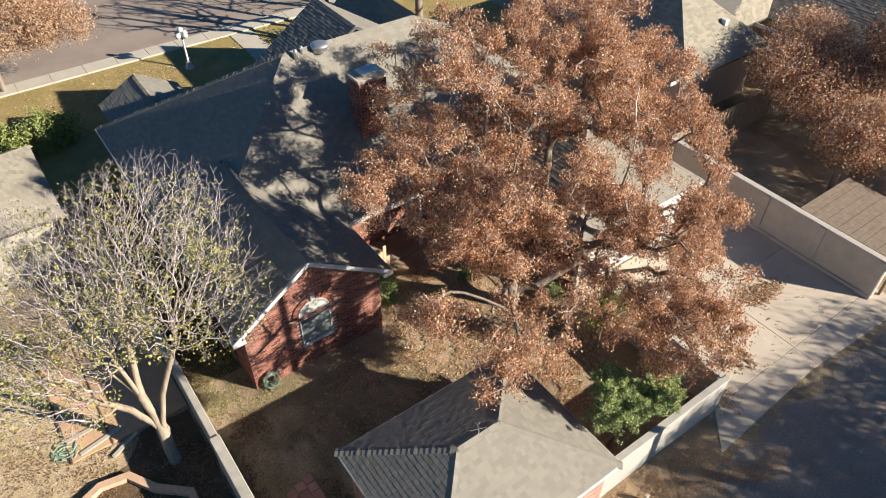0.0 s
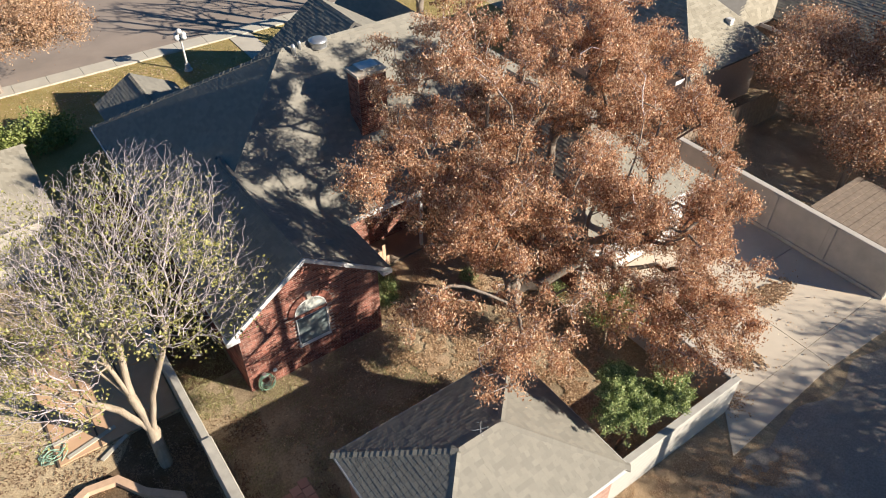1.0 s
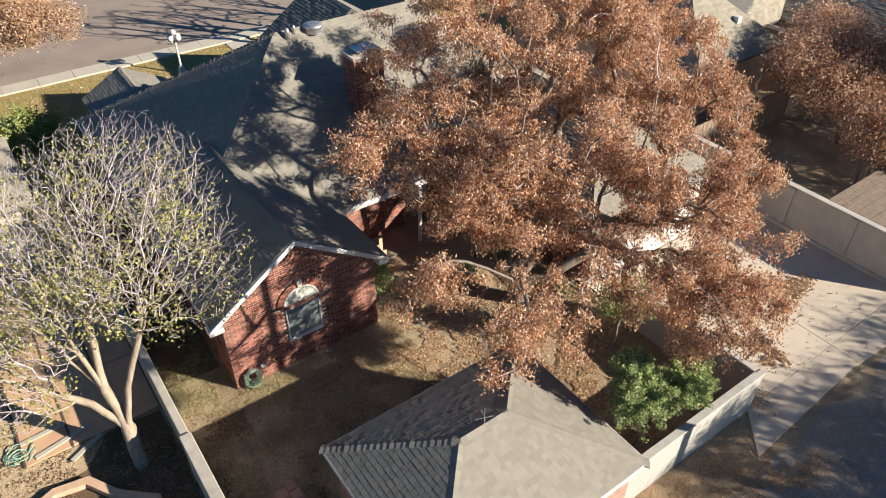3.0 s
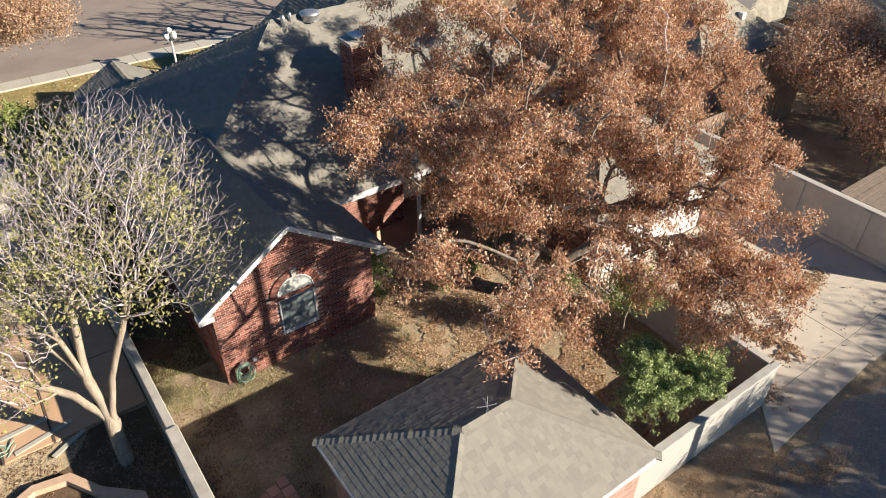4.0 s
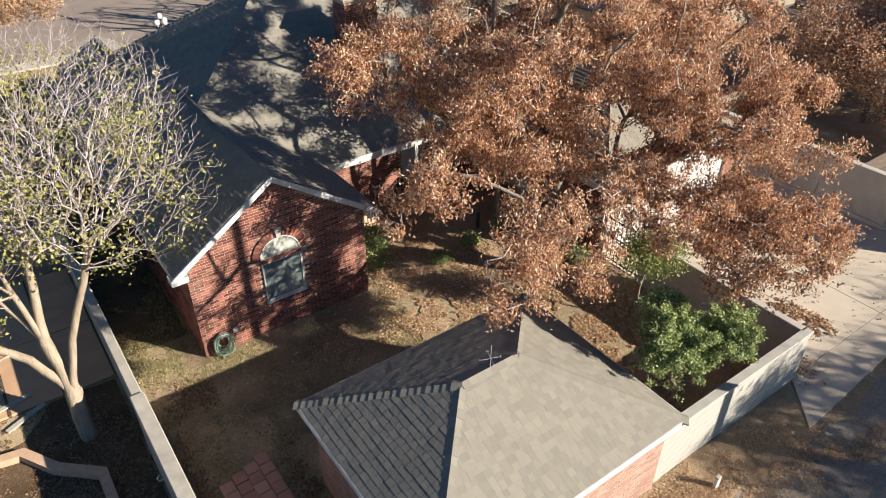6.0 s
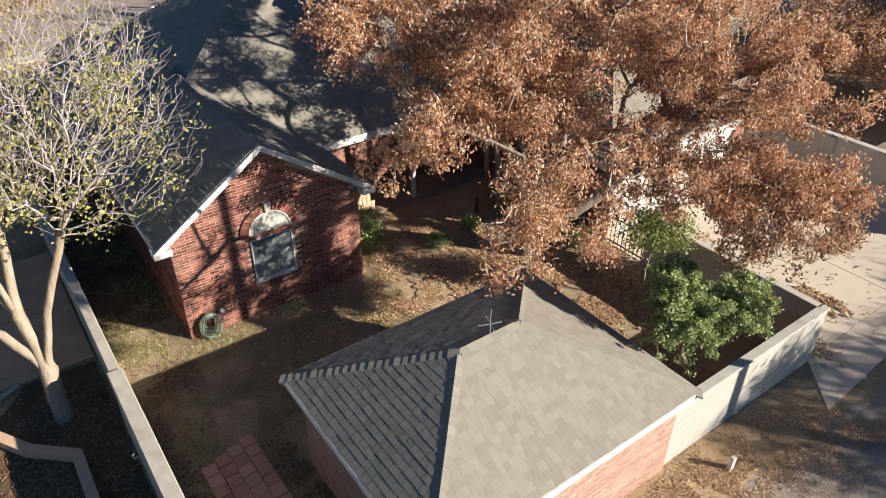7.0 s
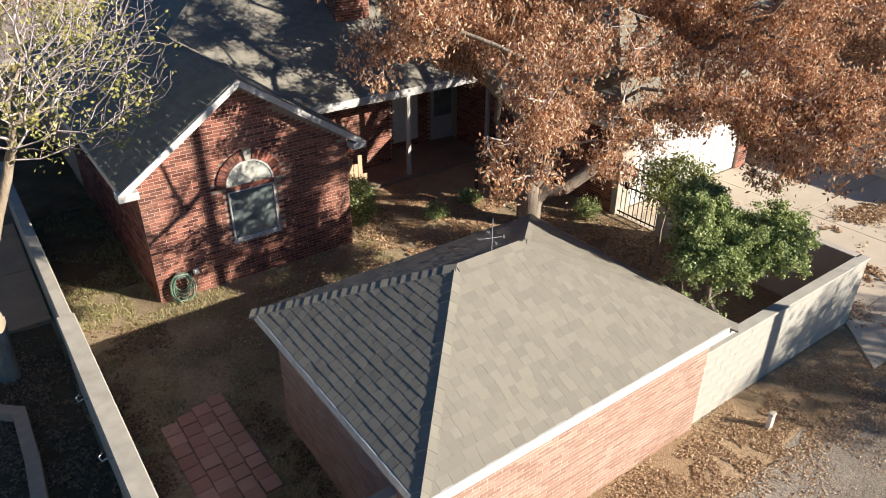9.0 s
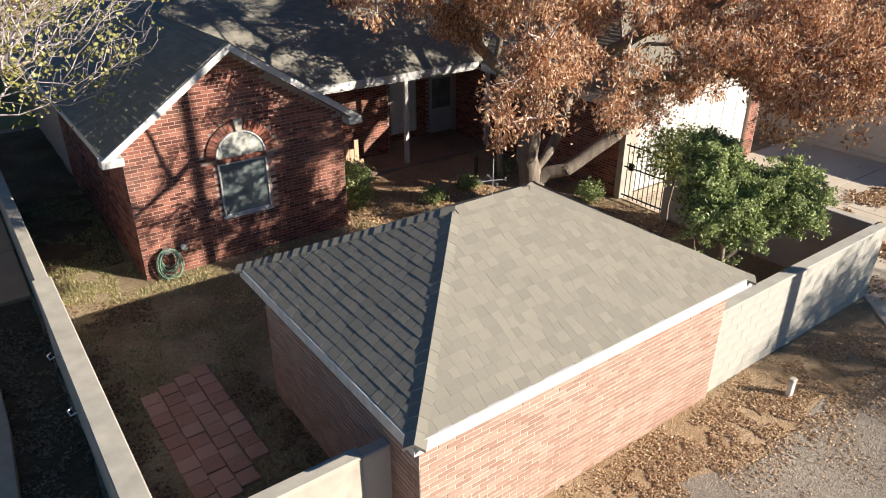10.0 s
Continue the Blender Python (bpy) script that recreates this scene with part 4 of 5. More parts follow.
# ---- iron gate ----
gate = thing("iron_gate", "black iron bar gate beside the garage", "gate")
for i in range(9):
    y = 5.70 + i * 0.15
    bm = bmesh.new()
    tube(bm, [(11.37, y, 0.08), (11.37, y, 1.65)], 0.012, 6)
    part("bar", bm, M["iron"], gate)
for z in (0.15, 0.95, 1.55):
    box("rail", (11.355, 5.62, z), (11.385, 7.0, z + 0.035), M["iron"], gate, bevel=0)
box("lock_box", (11.34, 6.7, 0.9), (11.40, 6.85, 1.1), M["iron"], gate)

# ---- street lamp ----
sl = thing("street_lamp", "white lamp post with a cluster of white globes", "lamp", (5.98, 33.0, 0.012))
bm = bmesh.new()
tube(bm, [(0, 0, 0), (0, 0, 0.10), (0, 0, 0.12), (0, 0, 0.40), (0, 0, 0.45)], [0.24, 0.24, 0.17, 0.14, 0.07], 12)
part("base", bm, M["white"], sl, smooth=False)
bm = bmesh.new()
tube(bm, [(0, 0, 0.4), (0, 0, 1.9), (0, 0, 2.0)], [0.065, 0.05, 0.07], 12)
part("post", bm, M["white"], sl)
for k in range(5):
    r = 0.0 if k == 4 else 0.27
    z = 2.28 if k == 4 else 2.0
    x, y = r * math.cos(k * math.pi / 2 + 0.5), r * math.sin(k * math.pi / 2 + 0.5)
    if r:
        bm = bmesh.new()
        tube(bm, [(0, 0, 1.85), (x * 0.7, y * 0.7, 1.82), (x, y, 1.9)], 0.022, 6)
        part("arm", bm, M["white"], sl)
    bm = bmesh.new()
    bmesh.ops.create_uvsphere(bm, u_segments=16, v_segments=10, radius=0.155)
    gb = part("globe", bm, M["white"], sl, "white glass globe", smooth=True)
    gb.location = (x, y, z + 0.03)

# ---- small things ----
mk = thing("utility_marker", "short white utility marker post in the leaves", "marker", (7.08, -0.38, 0))
box("post", (-0.06, -0.04, 0), (0.06, 0.04, 0.30), M["white"], mk)
box("cap", (-0.07, -0.05, 0.3), (0.07, 0.05, 0.36), M["stucco"], mk, bevel=0.015)

hz = thing("garden_hose", "coiled green garden hose hung on the brick wall", "hose", (0.02, 9.86, 0.42))
hr = random.Random(3)
for k in range(11):
    bm = bmesh.new()
    r, ox, sag = 0.17 + hr.random() * 0.11, hr.uniform(-0.05, 0.05), hr.uniform(1.15, 1.75)
    oz = 0.27 - r * sag
    tube(bm, [(ox + r * math.cos(a * math.pi / 12), -0.02 - 0.011 * k, oz + r * sag * math.sin(a * math.pi / 12)) for a in range(25)], 0.012, 6)
    part("loop", bm, M["hose"], hz, smooth=True)
box("bracket", (-0.06, -0.12, 0.16), (0.06, 0.03, 0.28), M["steel"], hz)
fc = thing("wall_tap", "white plastic tap cover on the brick wall", "tap", (0.40, 9.895, 0.60))
box("cover", (-0.07, -0.09, -0.07), (0.07, 0.0, 0.08), M["white"], fc, bevel=0.03)

bx = thing("broken_gate", "broken tan wooden gate panel leaning by the porch", "gate panel", (6.0, 12.35, 0))
for i, (x, h) in enumerate(((-0.3, 0.9), (-0.15, 1.25), (0.0, 1.05), (0.15, 1.3), (0.3, 0.7))):
    box("board", (x - 0.07, -0.02, 0), (x + 0.07, 0.02, h), M["terracotta"], bx)
box("brace", (-0.36, 0.021, 0.5), (0.36, 0.05, 0.6), M["terracotta"], bx)
tp = thing("wooden_post", "short dark wooden post in the planting bed", "post", (9.27, 10.77, 0))
bm = bmesh.new()
tube(bm, [(0, 0, 0), (0, 0, 0.62), (0, 0, 0.64)], [0.06, 0.055, 0.03], 10)
part("shaft", bm, M["wood_dark"], tp)
bm = bmesh.new()
tube(bm, [(0, 0, 0.64), (0, 0, 0.70)], [0.08, 0.08], 10)
part("head", bm, M["wood"], tp)

for x, y, a, l in ((-5.2, 11.0, 12, 1.5), (-5.6, 11.6, 4, 1.2), (-4.7, 10.4, 28, 1.0)):
    pk = thing("plank", "pale weathered plank lying on the patio", "plank", (x, y, 0.052), group="loose planks")
    pk.rotation_euler = (0, 0, radians(a))
    box("board", (-l / 2, -0.07, 0), (l / 2, 0.07, 0.035), M["walk"], pk, bevel=0.004)
gh = thing("garden_hose", "tangled pale green hose on the neighbouring yard's dirt", "hose", (-6.3, 11.2, 0.03))
for k in range(6):
    bm = bmesh.new()
    r, ox, oy, w = 0.14 + hr.random() * 0.2, hr.uniform(-0.15, 0.15), hr.uniform(-0.15, 0.15), hr.random() * 6
    tube(bm, [(ox + r * math.cos(a * math.pi / 9 + w) * (1 + 0.2 * math.sin(a * 0.7 + w)), oy + 0.8 * r * math.sin(a * math.pi / 9 + w), 0.015 + 0.02 * k * (1 + math.sin(a + w)) / 2) for a in range(17)], 0.013, 6)
    part("loop", bm, M["hose"], gh, smooth=True)

# the pole and the trees of the far side of the alley, whose shade falls into the yard
pole = thing("utility_pole", "wooden utility pole across the alley", "pole", (12.36, -4.9, 0))
bm = bmesh.new()
tube(bm, [(0, 0, 0), (0, 0, 13.4)], [0.16, 0.12], 12)
part("shaft", bm, M["wood"], pole)
box("crossarm", (-0.9, -0.05, 12.9), (0.9, 0.05, 13.02), M["wood"], pole)

# ---- trees and shrubs ----
def tree(name, label, root, lobes, tips, leaves, leaf, leafmat, bark, twigmat, seed, thin=0.004, thick=0.3, first=None, spread=0.35, shell=0.45, droop=0.15, split=0.02, fold=0.25, bias=0.45, wob=0.10, hang=0.0, slim=0.34, patchy=None, power=1.5, arc=0.12):
    """Trunk with limbs, fine twigs, and a crown of single leaves round the twigs' ends."""
    r = np.random.default_rng(seed)
    t = thing(name, label, "tree", root)
    pts = in_lobes(lobes, tips, r, shell)
    pos, par, ends = grow(root, pts, r, first=first, bias=bias, wob=wob, arc=arc)
    pos = pos - np.array(root)
    wood_mesh("trunk", pos, par, bark, t, thin, thick, power, keep=lambda q: q > split)
    tw = wood_mesh("branchwork", pos, par, twigmat, t, thin, thick, power, keep=lambda q: q <= split)
    if tw:
        tagged(tw, kind="stuff")
    if leaves:
        pick = ends
        if patchy is not None:
            q = pos[ends]
            nz = np.array([noise.noise((a[0] * 0.9, a[1] * 0.9, a[2] * 0.9)) for a in q])
            pick = ends[nz - 0.10 * (q[:, 2] - q[:, 2].mean()) > patchy]
        k = r.choice(len(pick), leaves)
        near = np.maximum(pick[k] - r.integers(0, 2, leaves), 0)
        c = pos[near] + r.normal(size=(leaves, 3)) * spread * np.array([1, 1, 0.8]) - np.array([0, 0, droop])
        leaf_cloud("crown", c, leaf, leafmat, t, r, fold, hang=hang, slim=slim)
    return t


crown_rng = np.random.default_rng(5)
big_lobes = [(8.545, 7.822, 8.358, 4.2, 4.4, 2.4), (5.55, 9.32, 7.158, 2.2, 2.2, 1.2), (12.492, 10.022, 8.111, 3.4, 3.4, 2.2), (8.578, 12.123, 7.728, 3, 2.2, 1.6), (13.195, 6.584, 7.472, 1.8, 2, 1.3)]
left_lobes = [(4.8, 5.6, 6.6, 1.2, 1.2, 0.9), (4.4, 8.6, 7.2, 1.4, 1.4, 1.0), (4.3, 3.2, 5.35, 0.9, 0.9, 0.6), (5.445, 4.42, 5.627, 1.4, 1.3, 0.9), (7.472, 3.948, 5.328, 1.3, 1.3, 1), (6.206, 6.362, 6.638, 2.1, 2.1, 1.4)]
low_lobes = [(9.916, 3.259, 5.15, 1.9, 1.8, 1.1), (11.933, 3.781, 4.974, 1.3, 1.2, 0.8), (9.036, 5.472, 6.44, 2.2, 2, 1.4), (11.147, 2.81, 4.51, 1.4, 1.2, 0.9), (8.494, 3.512, 5.016, 0.8, 0.8, 0.7)]
fill_lobes = [(6.397, 7.945, 5.684, 1.6, 1.3, 0.9), (7.823, 6.907, 5.661, 1.4, 1.3, 0.9), (13.321, 4.025, 5.625, 1, 0.9, 0.8), (14.285, 5.274, 6.105, 1, 1, 0.8), (14.951, 8.577, 7.483, 2, 2.2, 1.4), (15.228, 7.209, 6.611, 1.2, 1.4, 0.9), (13.6, 7.6, 6.2, 1.6, 1.5, 1.0), (14.7, 6.0, 6.6, 1.3, 1.3, 0.9), (12.5, 6.2, 6.4, 1.3, 1.2, 0.8), (12.0, 9.6, 9.7, 2.6, 2.2, 1.1), (8.6, 9.4, 9.9, 2.4, 2.2, 1.0)]
front_lobes = [(8.6, 0.5, 5.1, 0.9, 0.6, 0.5), (9.9, 0.5, 5.3, 0.8, 0.6, 0.45), (8.728, 1.204, 4.723, 1.1, 0.9, 0.6), (8.023, 0.928, 4.65, 0.7, 0.6, 0.4), (9.741, 1.365, 4.64, 1, 0.9, 0.6), (9.318, 2.384, 4.983, 1.2, 1, 0.8), (10.75, 2.125, 4.477, 0.9, 0.9, 0.6), (4.258, 3.071, 5.043, 1, 0.8, 0.5), (5.669, 3.219, 4.965, 0.9, 0.8, 0.6)]
fringe_lobes = [(6.6, 6.2, 5.6, 1.1, 1.0, 0.55), (5.0, 6.2, 6.0, 0.9, 0.9, 0.55), (10.6, 4.8, 6.0, 1.1, 1.0, 0.55), (9.7, 4.2, 4.05, 0.9, 0.8, 0.45), (3.1, 4.1, 6.6, 1.0, 1.0, 0.7), (2.8, 4.6, 6.05, 0.7, 0.8, 0.4), (4.2, 2.6, 6.0, 0.9, 0.8, 0.9), (5.3, 4.0, 4.7, 0.7, 0.6, 0.45), (5.8, 3.3, 5.9, 1.1, 1.0, 0.7), (8.8, 3.8, 4.9, 1.0, 0.9, 0.5), (7.7, 2.5, 5.0, 0.8, 0.7, 0.5), (9.3, 4.0, 7.0, 1.2, 1.0, 0.7), (11.0, 3.0, 7.0, 1.2, 1.2, 0.8), (9.9, 1.4, 6.6, 1.2, 1.0, 0.7), (10.5, 5.5, 3.35, 1.0, 0.8, 0.5), (11.9, 5.5, 3.2, 0.9, 0.8, 0.45)]
big = tree("russet_tree", "large spreading tree in dry russet leaf", (9.033, 8.134, 0),
           clumps(big_lobes, 170, 0.46, crown_rng) + clumps(left_lobes, 52, 0.40, crown_rng, 0.35, 0.95) + clumps(low_lobes, 56, 0.42, crown_rng, 0.35, 0.95) + clumps(fill_lobes, 120, 0.44, crown_rng, 0.3, 0.85) + clumps(front_lobes, 62, 0.36, crown_rng, 0.3, 1.0) + clumps(fringe_lobes, 84, 0.36, crown_rng, 0.3, 1.0),
           5500, 285000, 0.080, M["russet"], M["bark"], M["twig"], 11, 0.0055, 0.33,
           [[(9.0, 8.12, 0.45), (9.0, 8.1, 0.7)], [(9.0, 8.1, 0.7), (8.74, 8.08, 1.5), (8.7, 7.9, 2.8), (7.4, 6.6, 4.2), (5.6, 4.8, 5.0)], [(9.0, 8.1, 0.7), (9.6, 7.45, 1.2), (10.8, 6.95, 2.0), (12.0, 6.6, 2.95), (13.1, 5.2, 4.6)], [(8.7, 7.9, 2.8), (9.2, 9.0, 4.6), (9.5, 10.4, 6.9)],
            [(8.7, 7.9, 2.8), (8.95, 6.8, 3.9), (9.3, 5.1, 5.0)], [(8.7, 7.9, 2.8), (7.5, 8.7, 4.4), (5.6, 9.1, 6.3)], [(9.0, 8.1, 0.7), (9.5, 8.15, 1.3), (10.3, 8.3, 2.3), (11.2, 9.2, 4.3), (12.3, 10.3, 6.7)]], spread=0.105, shell=0.2, droop=0.10, hang=1.3, slim=0.23, power=0.80)
left = tree("bare_tree", "half-bare pale-barked tree with a few yellow-green leaves", (-3.61, 9.0, 0),
            [(-2.226, 10.782, 6.69, 3, 3.3, 2.1), (-4.633, 11.682, 5.875, 3, 3.4, 2.3), (-7.459, 12.076, 4.79, 2.8, 2.8, 2.3), (-1.422, 9.201, 6.029, 2.1, 1.9, 1.9), (-1.247, 12.105, 6.963, 2, 2, 1.6), (-5.657, 9.82, 4.131, 1.8, 1.8, 1.5)],
            10500, 15000, 0.082, M["olive"], M["pale_bark"], M["pale_twig"], 12, 0.0032, 0.19,
            [[(-3.6, 9.2, 0.5), (-3.56, 9.46, 1.05), (-3.6, 9.667, 1.6), (-3.707, 9.841, 2.389)], [(-3.707, 9.841, 2.389), (-3.461, 10.319, 3.987), (-3.035, 10.932, 5.871)], [(-3.707, 9.841, 2.389), (-4.371, 10.66, 3.778), (-5.046, 11.526, 5.146)], [(-3.56, 9.46, 1.05), (-4.1, 9.9, 2.0), (-5.693, 10.839, 3.134), (-7.284, 11.668, 3.873)], [(-3.56, 9.46, 1.05), (-3.2, 9.5, 2.4), (-2.341, 9.373, 4.482)],
             [(-3.707, 9.841, 2.389), (-3.961, 10.242, 3.975), (-4.128, 10.882, 5.849)]],
            spread=0.09, shell=0.25, split=0.026, bias=0.85, wob=0.035, patchy=0.14, power=1.05, arc=-0.08)
bush = tree("evergreen_tree", "small dense evergreen tree behind the alley wall", (7.6, 1.6, 0.0),
            sprays((7.15, 1.35, 2.85), (1.1, 0.95, 0.95), 80, crown_rng) + sprays((8.3, 0.95, 2.75), (0.95, 0.8, 0.95), 60, crown_rng) + sprays((6.95, 1.75, 3.6), (0.65, 0.65, 0.6), 30, crown_rng),
            2800, 125000, 0.060, M["green"], M["bark"], M["bark"], 13, 0.004, 0.06, [[(7.4, 1.4, 1.0)], [(7.8, 1.45, 1.1)], [(7.6, 1.3, 1.2)]], spread=0.05, shell=0.2, droop=-0.02, slim=0.28)
lime = tree("pale_shrub", "airy light green shrub beside the gate", (9.9, 4.6, 0.0), [(10.2, 4.3, 2.4, 0.7, 0.6, 0.6), (9.6, 4.6, 2.5, 0.5, 0.5, 0.5)],
            180, 4200, 0.07, M["lime"], M["bark"], M["bark"], 14, 0.004, 0.03, [[(9.8, 4.6, 0.9)], [(10.0, 4.5, 1.0)]], spread=0.15)
slim = tree("slender_tree", "slender tree in russet leaf before the porch", (9.74, 10.1, 0.0), [(9.6, 10.0, 6.0, 1.5, 1.5, 1.6)], 200, 4000, 0.10, M["russet"], M["bark"], M["twig"], 15, 0.005, 0.09,
            [[(9.66, 10.1, 0.4), (9.42, 10.1, 2.8), (9.3, 10.05, 4.8)]], spread=0.25)
for i, (x, y, r, h) in enumerate(((7.11, 9.9, 0.28, 0.35), (10.6, 7.4, 0.3, 0.5), (5.2, 10.75, 0.42, 1.25), (5.5, 11.6, 0.5, 0.9), (8.5, 10.15, 0.25, 0.3), (9.85, 10.3, 0.25, 0.45))):
    s = tree("shrub", "small green garden shrub", (x, y, 0.0), [(x, y, h * 0.6, r, r, h * 0.5)], 60, 1500 if h < 0.8 else 4000, 0.055, M["green"], M["bark"], M["bark"], 20 + i, 0.003, 0.02, spread=0.09, shell=0.5, droop=0.0)
    tagged(s, category="shrub", group="yard shrubs")
hedge = tree("hedge", "broad sunlit green hedge beside the front lawn", (-3.4, 29.0, 0.0), [(-4.9, 28.9, 1.0, 1.5, 1.2, 0.9), (-2.8, 29.1, 1.1, 1.1, 1.2, 0.9), (-1.7, 29.4, 0.9, 0.8, 0.9, 0.7)], 250, 9000, 0.13, M["lime"], M["bark"], M["bark"], 30, 0.004, 0.05, spread=0.22, shell=0.6)
tagged(hedge, category="hedge")
far_g = tree("front_shrub", "green shrub by the street front", (15.0, 29.6, 0.0), [(15.0, 29.6, 1.3, 1.6, 1.6, 1.2)], 160, 6000, 0.13, M["lime"], M["bark"], M["bark"], 31, 0.004, 0.05, spread=0.22, shell=0.6)
street = tree("street_tree", "street tree in orange-tan autumn leaf", (-3.2, 36.2, 0.0), [(-1.9, 34.9, 4.4, 2.6, 2.6, 1.5), (0.3, 34.3, 3.9, 1.7, 1.6, 1.0), (-4.8, 35.6, 4.8, 2.4, 2.4, 1.6), (-0.4, 36.4, 4.4, 1.8, 1.8, 1.2)], 1200, 60000, 0.095, M["tan_leaf"], M["bark"], M["twig"], 32, 0.006, 0.16,
              [[(-3.2, 36.0, 1.8)]], spread=0.28)
rt = tree("yard_tree", "brown-leaved tree in the yard beyond the grey wall", (28.4, 7.6, 0.0), [(27.6, 8.0, 3.0, 2.2, 2.0, 1.2), (29.6, 8.6, 3.3, 2.2, 2.2, 1.3), (30.8, 6.6, 3.6, 2.0, 2.0, 1.3), (27.4, 10.0, 3.8, 1.7, 1.5, 1.1), (30.2, 10.6, 4.2, 2.0, 1.8, 1.2)], 1500, 44000, 0.095, M["russet"], M["bark"], M["twig"], 33, 0.006, 0.2,
          [[(28.3, 7.6, 1.2)]], spread=0.25)
rt2 = tree("yard_tree", "brown half-bare tree behind the grey wall", (25.4, 5.0, 0.0), [(25.4, 5.0, 2.9, 1.5, 1.6, 1.1), (26.8, 4.4, 3.2, 1.8, 1.8, 1.2)], 900, 18000, 0.095, M["russet"], M["bark"], M["twig"], 34, 0.006, 0.15,
           [[(25.4, 5.0, 1.2)]], spread=0.25)
for i, (x, y, z, r, n) in enumerate(((23.4, -14.6, 5.6, 3.2, 15000), (28.2, -14.4, 5.8, 3.2, 13000), (20.4, -13.6, 6.9, 2.6, 11000), (31.5, -1.5, 4.6, 3.0, 20000), (35.0, 2.0, 5.0, 3.2, 20000), (32.0, 6.0, 5.0, 2.6, 14000))):
    tree("shade_tree", "brown-leaved tree along the road", (x, y, 0.0), [(x, y, z, r, r, r * 0.75)], 700, n, 0.13, M["russet"], M["bark"], M["twig"], 40 + i, 0.007, 0.2, [[(x, y, 2.2)]], spread=0.3)
for i, (x, y) in enumerate(((14.2, 30.8), (17.1, 30.0), (20.4, 30.8))):
    tree("bare_street_tree", "leafless tree by the street", (x, y, 0.0), [(x, y, 6.0, 2.8, 2.6, 2.6)], 120, 0, 0.1, M["russet"], M["bark"], M["twig"], 60 + i, 0.03, 0.24, [[(x, y, 1.2), (x - 0.8, y + 0.4, 3.5), (x - 1.6, y + 1.0, 6.5)], [(x, y, 1.2), (x + 0.9, y - 0.2, 4.0), (x + 1.4, y - 0.6, 7.5)], [(x, y, 1.2), (x + 0.1, y + 0.9, 3.5), (x, y + 1.8, 6.0)]], bias=0.8, wob=0.05, power=1.0)

# ---- fallen leaves ----
def litter(name, label, area, count, size, seed, z=0.012, mat="litter"):
    """Leaves lying on the ground: area gives a centre, half sizes and a softness."""
    r = np.random.default_rng(seed)
    pts = []
    for (x, y, a, b, n) in area:
        q = r.normal(size=(int(count * n), 2)) * (a, b) + (x, y)
        pts.append(q)
    q = np.concatenate(pts)
    clump = np.array([noise.noise((p[0] * 1.3, p[1] * 1.3, seed)) + 0.6 * noise.noise((p[0] * 4.3, p[1] * 4.3, seed)) for p in q])
    q = q[clump > -0.12]
    c = np.column_stack([q, z + 0.022 * r.random(len(q))])
    ob = leaf_cloud(name, c, size, M[mat], None, r, flat=0.75)
    return tagged(ob, label, "leaves", kind="stuff")


litter("alley_leaves", "dry brown leaves along the alley edge", [(5.6, -0.27, 1.5, 0.32, 0.35), (8.1, -0.42, 1.1, 0.4, 0.45), (4.0, -0.36, 1.0, 0.25, 0.2), (7.6, -1.2, 1.8, 0.6, 0.12), (10.4, -1.5, 0.8, 0.35, 0.25)], 32000, 0.038, 1)
litter("yard_leaves", "dry brown leaves under the tree", [(6.2, 8.6, 1.3, 0.9, 0.4), (8.0, 6.6, 1.2, 1.0, 0.6), (8.7, 4.6, 0.9, 0.9, 0.6), (9.4, 6.4, 0.7, 1.0, 0.4), (7.6, 3.0, 0.7, 0.8, 0.3), (6.5, 10.6, 0.9, 0.7, 0.15), (3.0, 7.8, 1.5, 0.8, 0.12), (7.2, 10.0, 0.8, 0.5, 0.35), (5.6, 8.3, 0.7, 0.5, 0.3), (6.6, 11.0, 0.6, 0.4, 0.2)], 26000, 0.062, 2)
litter("driveway_leaves", "brown leaf piles on the driveway", [(17.25, 2.95, 0.45, 0.24, 0.8), (13.85, 2.05, 0.16, 0.35, 0.45), (13.8, 1.35, 0.2, 0.2, 0.25), (15.1, 2.85, 0.2, 0.14, 0.15), (12.3, 3.0, 0.4, 0.9, 0.4), (11.9, 1.1, 0.25, 0.5, 0.15), (12.9, 5.3, 0.8, 0.6, 0.3), (15.4, 2.3, 2.2, 1.6, 0.06)], 6000, 0.08, 3, 0.05)
# leaves along the walls are coloured darker for the shade they lie in
litter("garden_leaves", "dry leaves and weeds along the garden walls", [(-2.0, 5.5, 0.12, 2.0, 0.2), (-0.1, 4.0, 0.2, 1.0, 0.25), (-3.2, 5.8, 0.6, 1.5, 0.7), (-3.0, 8.2, 0.4, 0.5, 0.4), (-4.2, 7.0, 0.5, 0.8, 0.6), (-1.2, 8.8, 0.5, 0.3, 0.15), (-6.5, 11.0, 1.6, 1.2, 0.5), (-4.5, 9.3, 0.8, 0.4, 0.2)], 9000, 0.06, 4, mat="shaded_leaf")
litter("lawn_leaves", "fallen leaves on the front lawn", [(2.0, 33.3, 4.0, 1.2, 1.0)], 3000, 0.1, 5)

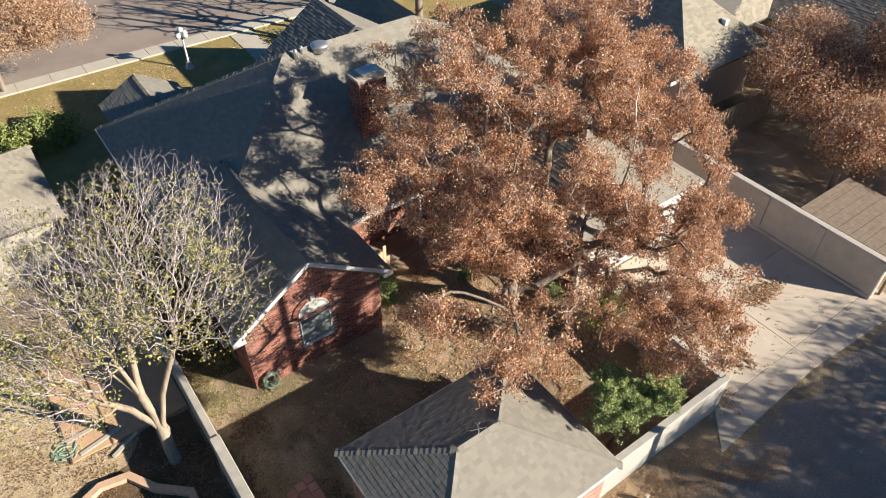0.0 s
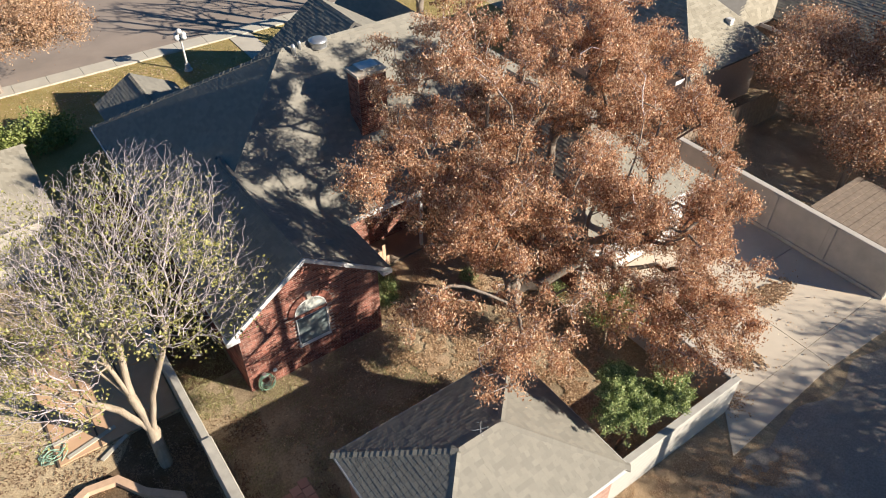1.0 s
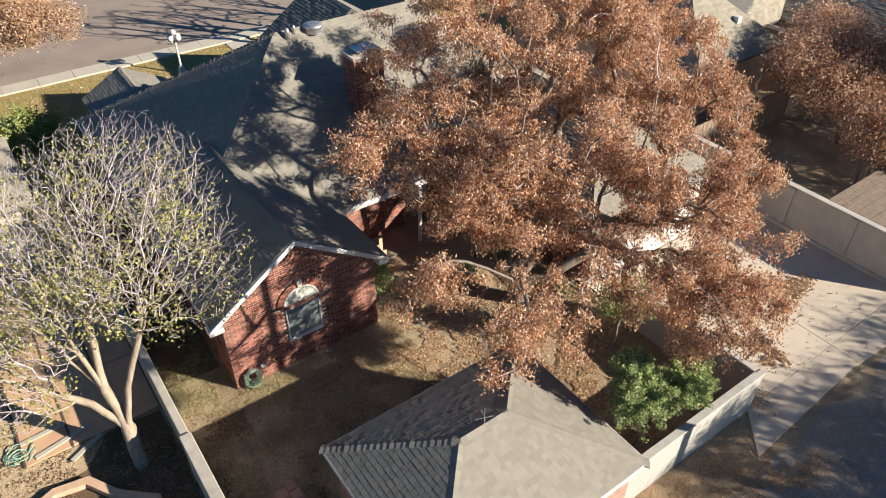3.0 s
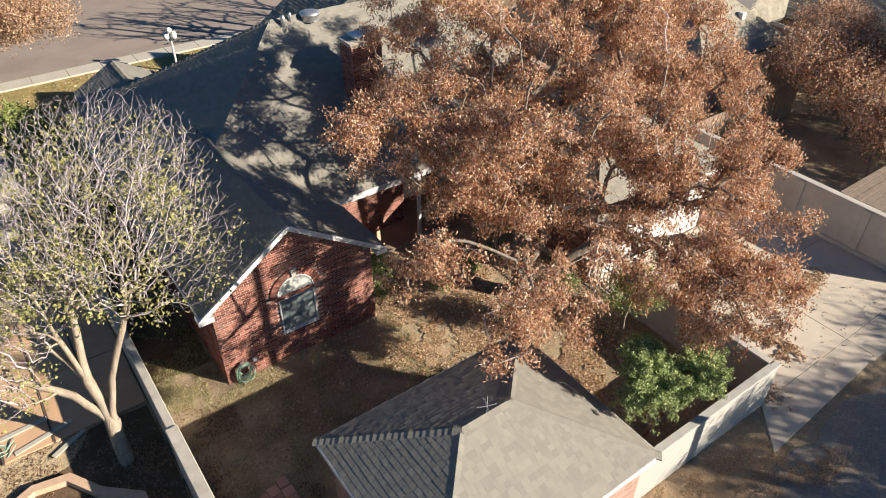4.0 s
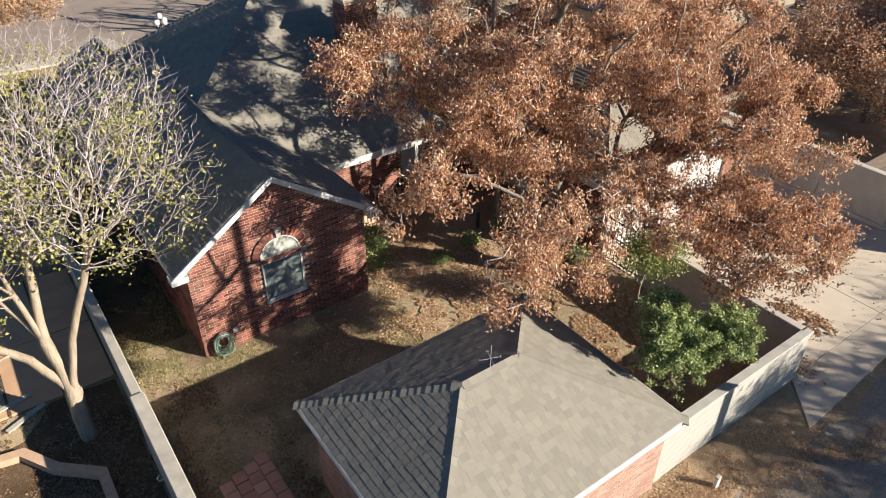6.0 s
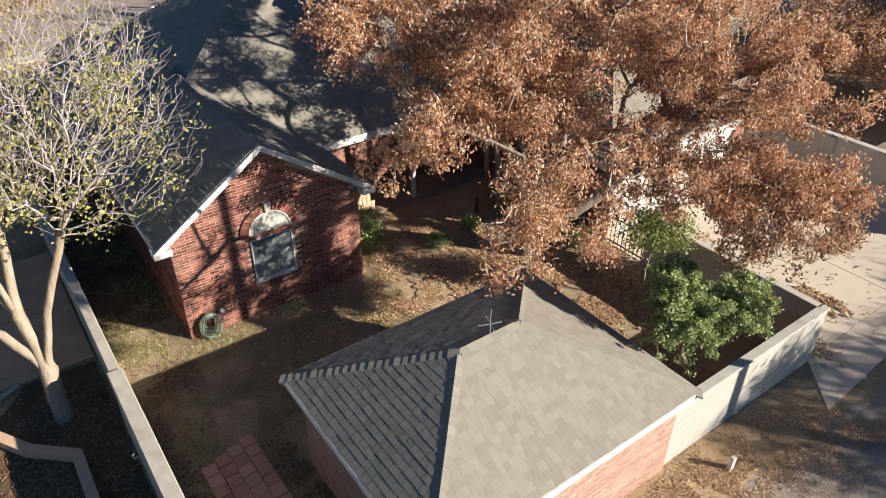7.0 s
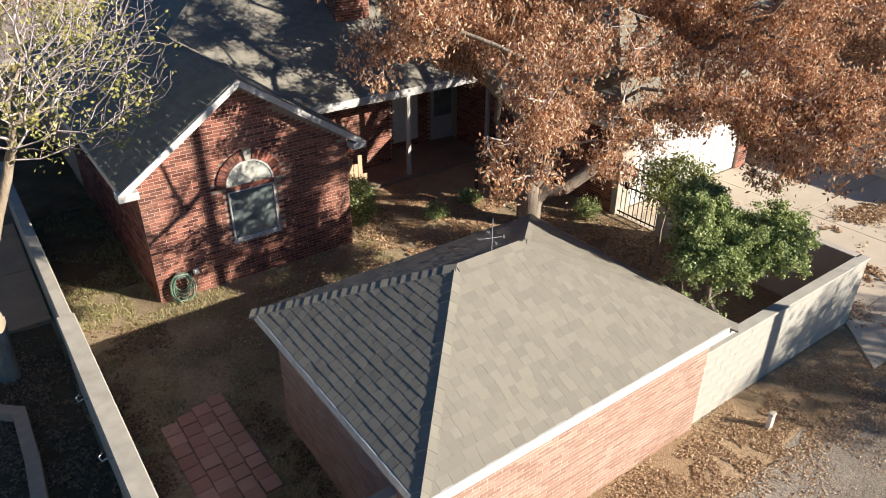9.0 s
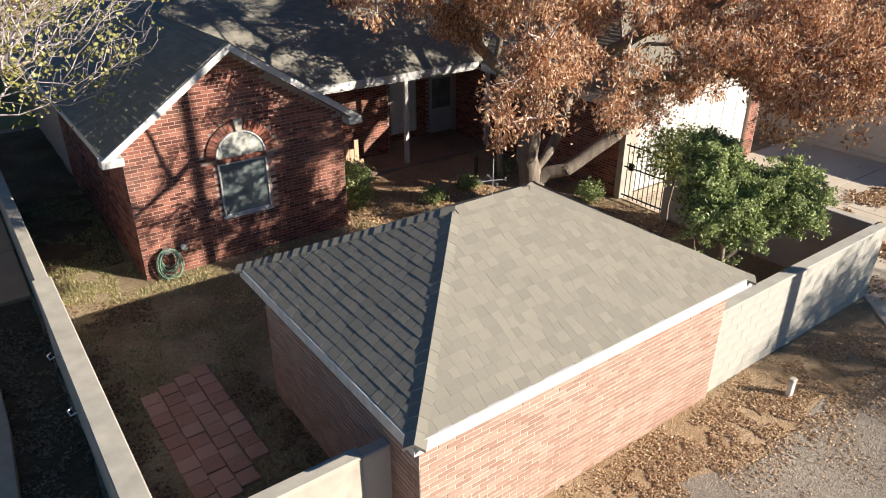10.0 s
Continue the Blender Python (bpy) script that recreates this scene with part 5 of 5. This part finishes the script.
def turf(name, label, u0, u1, v0, v1, count, seed):
    """Short grass blades in patches."""
    r = np.random.default_rng(seed)
    q = r.uniform((u0, v0), (u1, v1), (count, 2))
    k = np.array([noise.noise((p[0] * 0.9, p[1] * 0.9, 7.0)) + 0.5 * noise.noise((p[0] * 3.1, p[1] * 3.1, 2.0)) for p in q])
    q = q[k > -0.05]
    n = len(q)
    a = r.uniform(0, 2 * math.pi, n)
    h = r.uniform(0.03, 0.075, n)
    w = 0.010
    b = np.column_stack([q, np.zeros(n)])
    d = np.column_stack([np.cos(a), np.sin(a), np.zeros(n)])
    lean = r.normal(size=(n, 3)) * 0.03
    lean[:, 2] = h
    v = np.stack([b - d * w, b + d * w, b + lean], 1).reshape(-1, 3)
    ob = mesh_ob(name, v, np.arange(3 * n).reshape(-1, 3), M["grass"])
    return tagged(ob, label, "grass", kind="stuff")


turf("yard_grass", "thin dormant grass in the back yard", -2.25, 5.0, 1.4, 9.85, 42000, 1)
turf("side_grass", "thin grass between house and garden wall", -2.25, -0.5, 9.85, 16.5, 14000, 2)
turf("front_grass", "dormant grass of the front lawn", -3.0, 9.0, 29.5, 35.5, 30000, 3)

# ---- bricks and blocks, last ----
fb = bricks((SU0, SV0, 0), (1, 0, 0), SU1 - SU0, lambda x: 2.2, (0, -1, 0), rng)
pieces("brick", fb[:300], M["brick_light_one"], sw_front, 300)
tagged(joined_boxes("bricks", fb[300:], M["brick_light"], sw_front), kind="stuff")
tagged(joined_boxes("bricks", bricks((SU0, SV0, 0), (0, 1, 0), SV1 - SV0, lambda x: 2.2, (-1, 0, 0), rng), M["brick_light"], sw_left), kind="stuff")
tagged(joined_boxes("bricks", bricks((SU1, SV0 + 0.25, 0), (0, 1, 0), SV1 - SV0 - 0.25, lambda x: 2.2, (1, 0, 0), rng), M["brick_light"], sw_right), kind="stuff")
gb = bricks((-0.45, 9.956, 0), (1, 0, 0), 4.95, gable_top, (0, -1, 0), rng, holes=(in_window,))
pieces("brick", gb[:270], M["brick_one"], wing_front, 270)
tagged(joined_boxes("bricks", gb[270:], M["brick"], wing_front), kind="stuff")
tagged(joined_boxes("bricks", bricks((-0.45, 9.956, 0), (0, 1, 0), 8.0, lambda x: 2.80, (-1, 0, 0), rng), M["brick"], hw_left), kind="stuff")
tagged(joined_boxes("bricks", bricks((4.5, 9.956, 0), (0, 1, 0), 3.98, lambda x: 2.80, (1, 0, 0), rng), M["brick"], hw_right), kind="stuff")
tagged(joined_boxes("bricks", bricks((4.51, 13.95, 0), (1, 0, 0), 3.73, lambda x: 2.62, (0, -1, 0), rng), M["brick"], hw_mid), kind="stuff")
tagged(joined_boxes("bricks", bricks((8.26, 14.85, 0), (1, 0, 0), 8.9, lambda x: 2.62, (0, -1, 0), rng, holes=(lambda x, z: (0.58 < x < 1.64 and 0.28 < z < 2.15) or (2.1 < x < 4.4 and z < 2.15),)), M["brick"], hw_porch), kind="stuff")
tagged(joined_boxes("bricks", bricks((11.344, 7.237, 0), (0, 1, 0), 7.3, lambda x: 2.45, (-1, 0, 0), rng), M["brick"], gw_side), kind="stuff")
tagged(joined_boxes("bricks", bricks((17.064, 7.048, 0), (1, 0, 0), 0.5, lambda x: 2.5, (0, -1, 0), rng), M["brick"], gw_right), kind="stuff")
pieces("block", blocks, M["block"], wall_alley, 300)
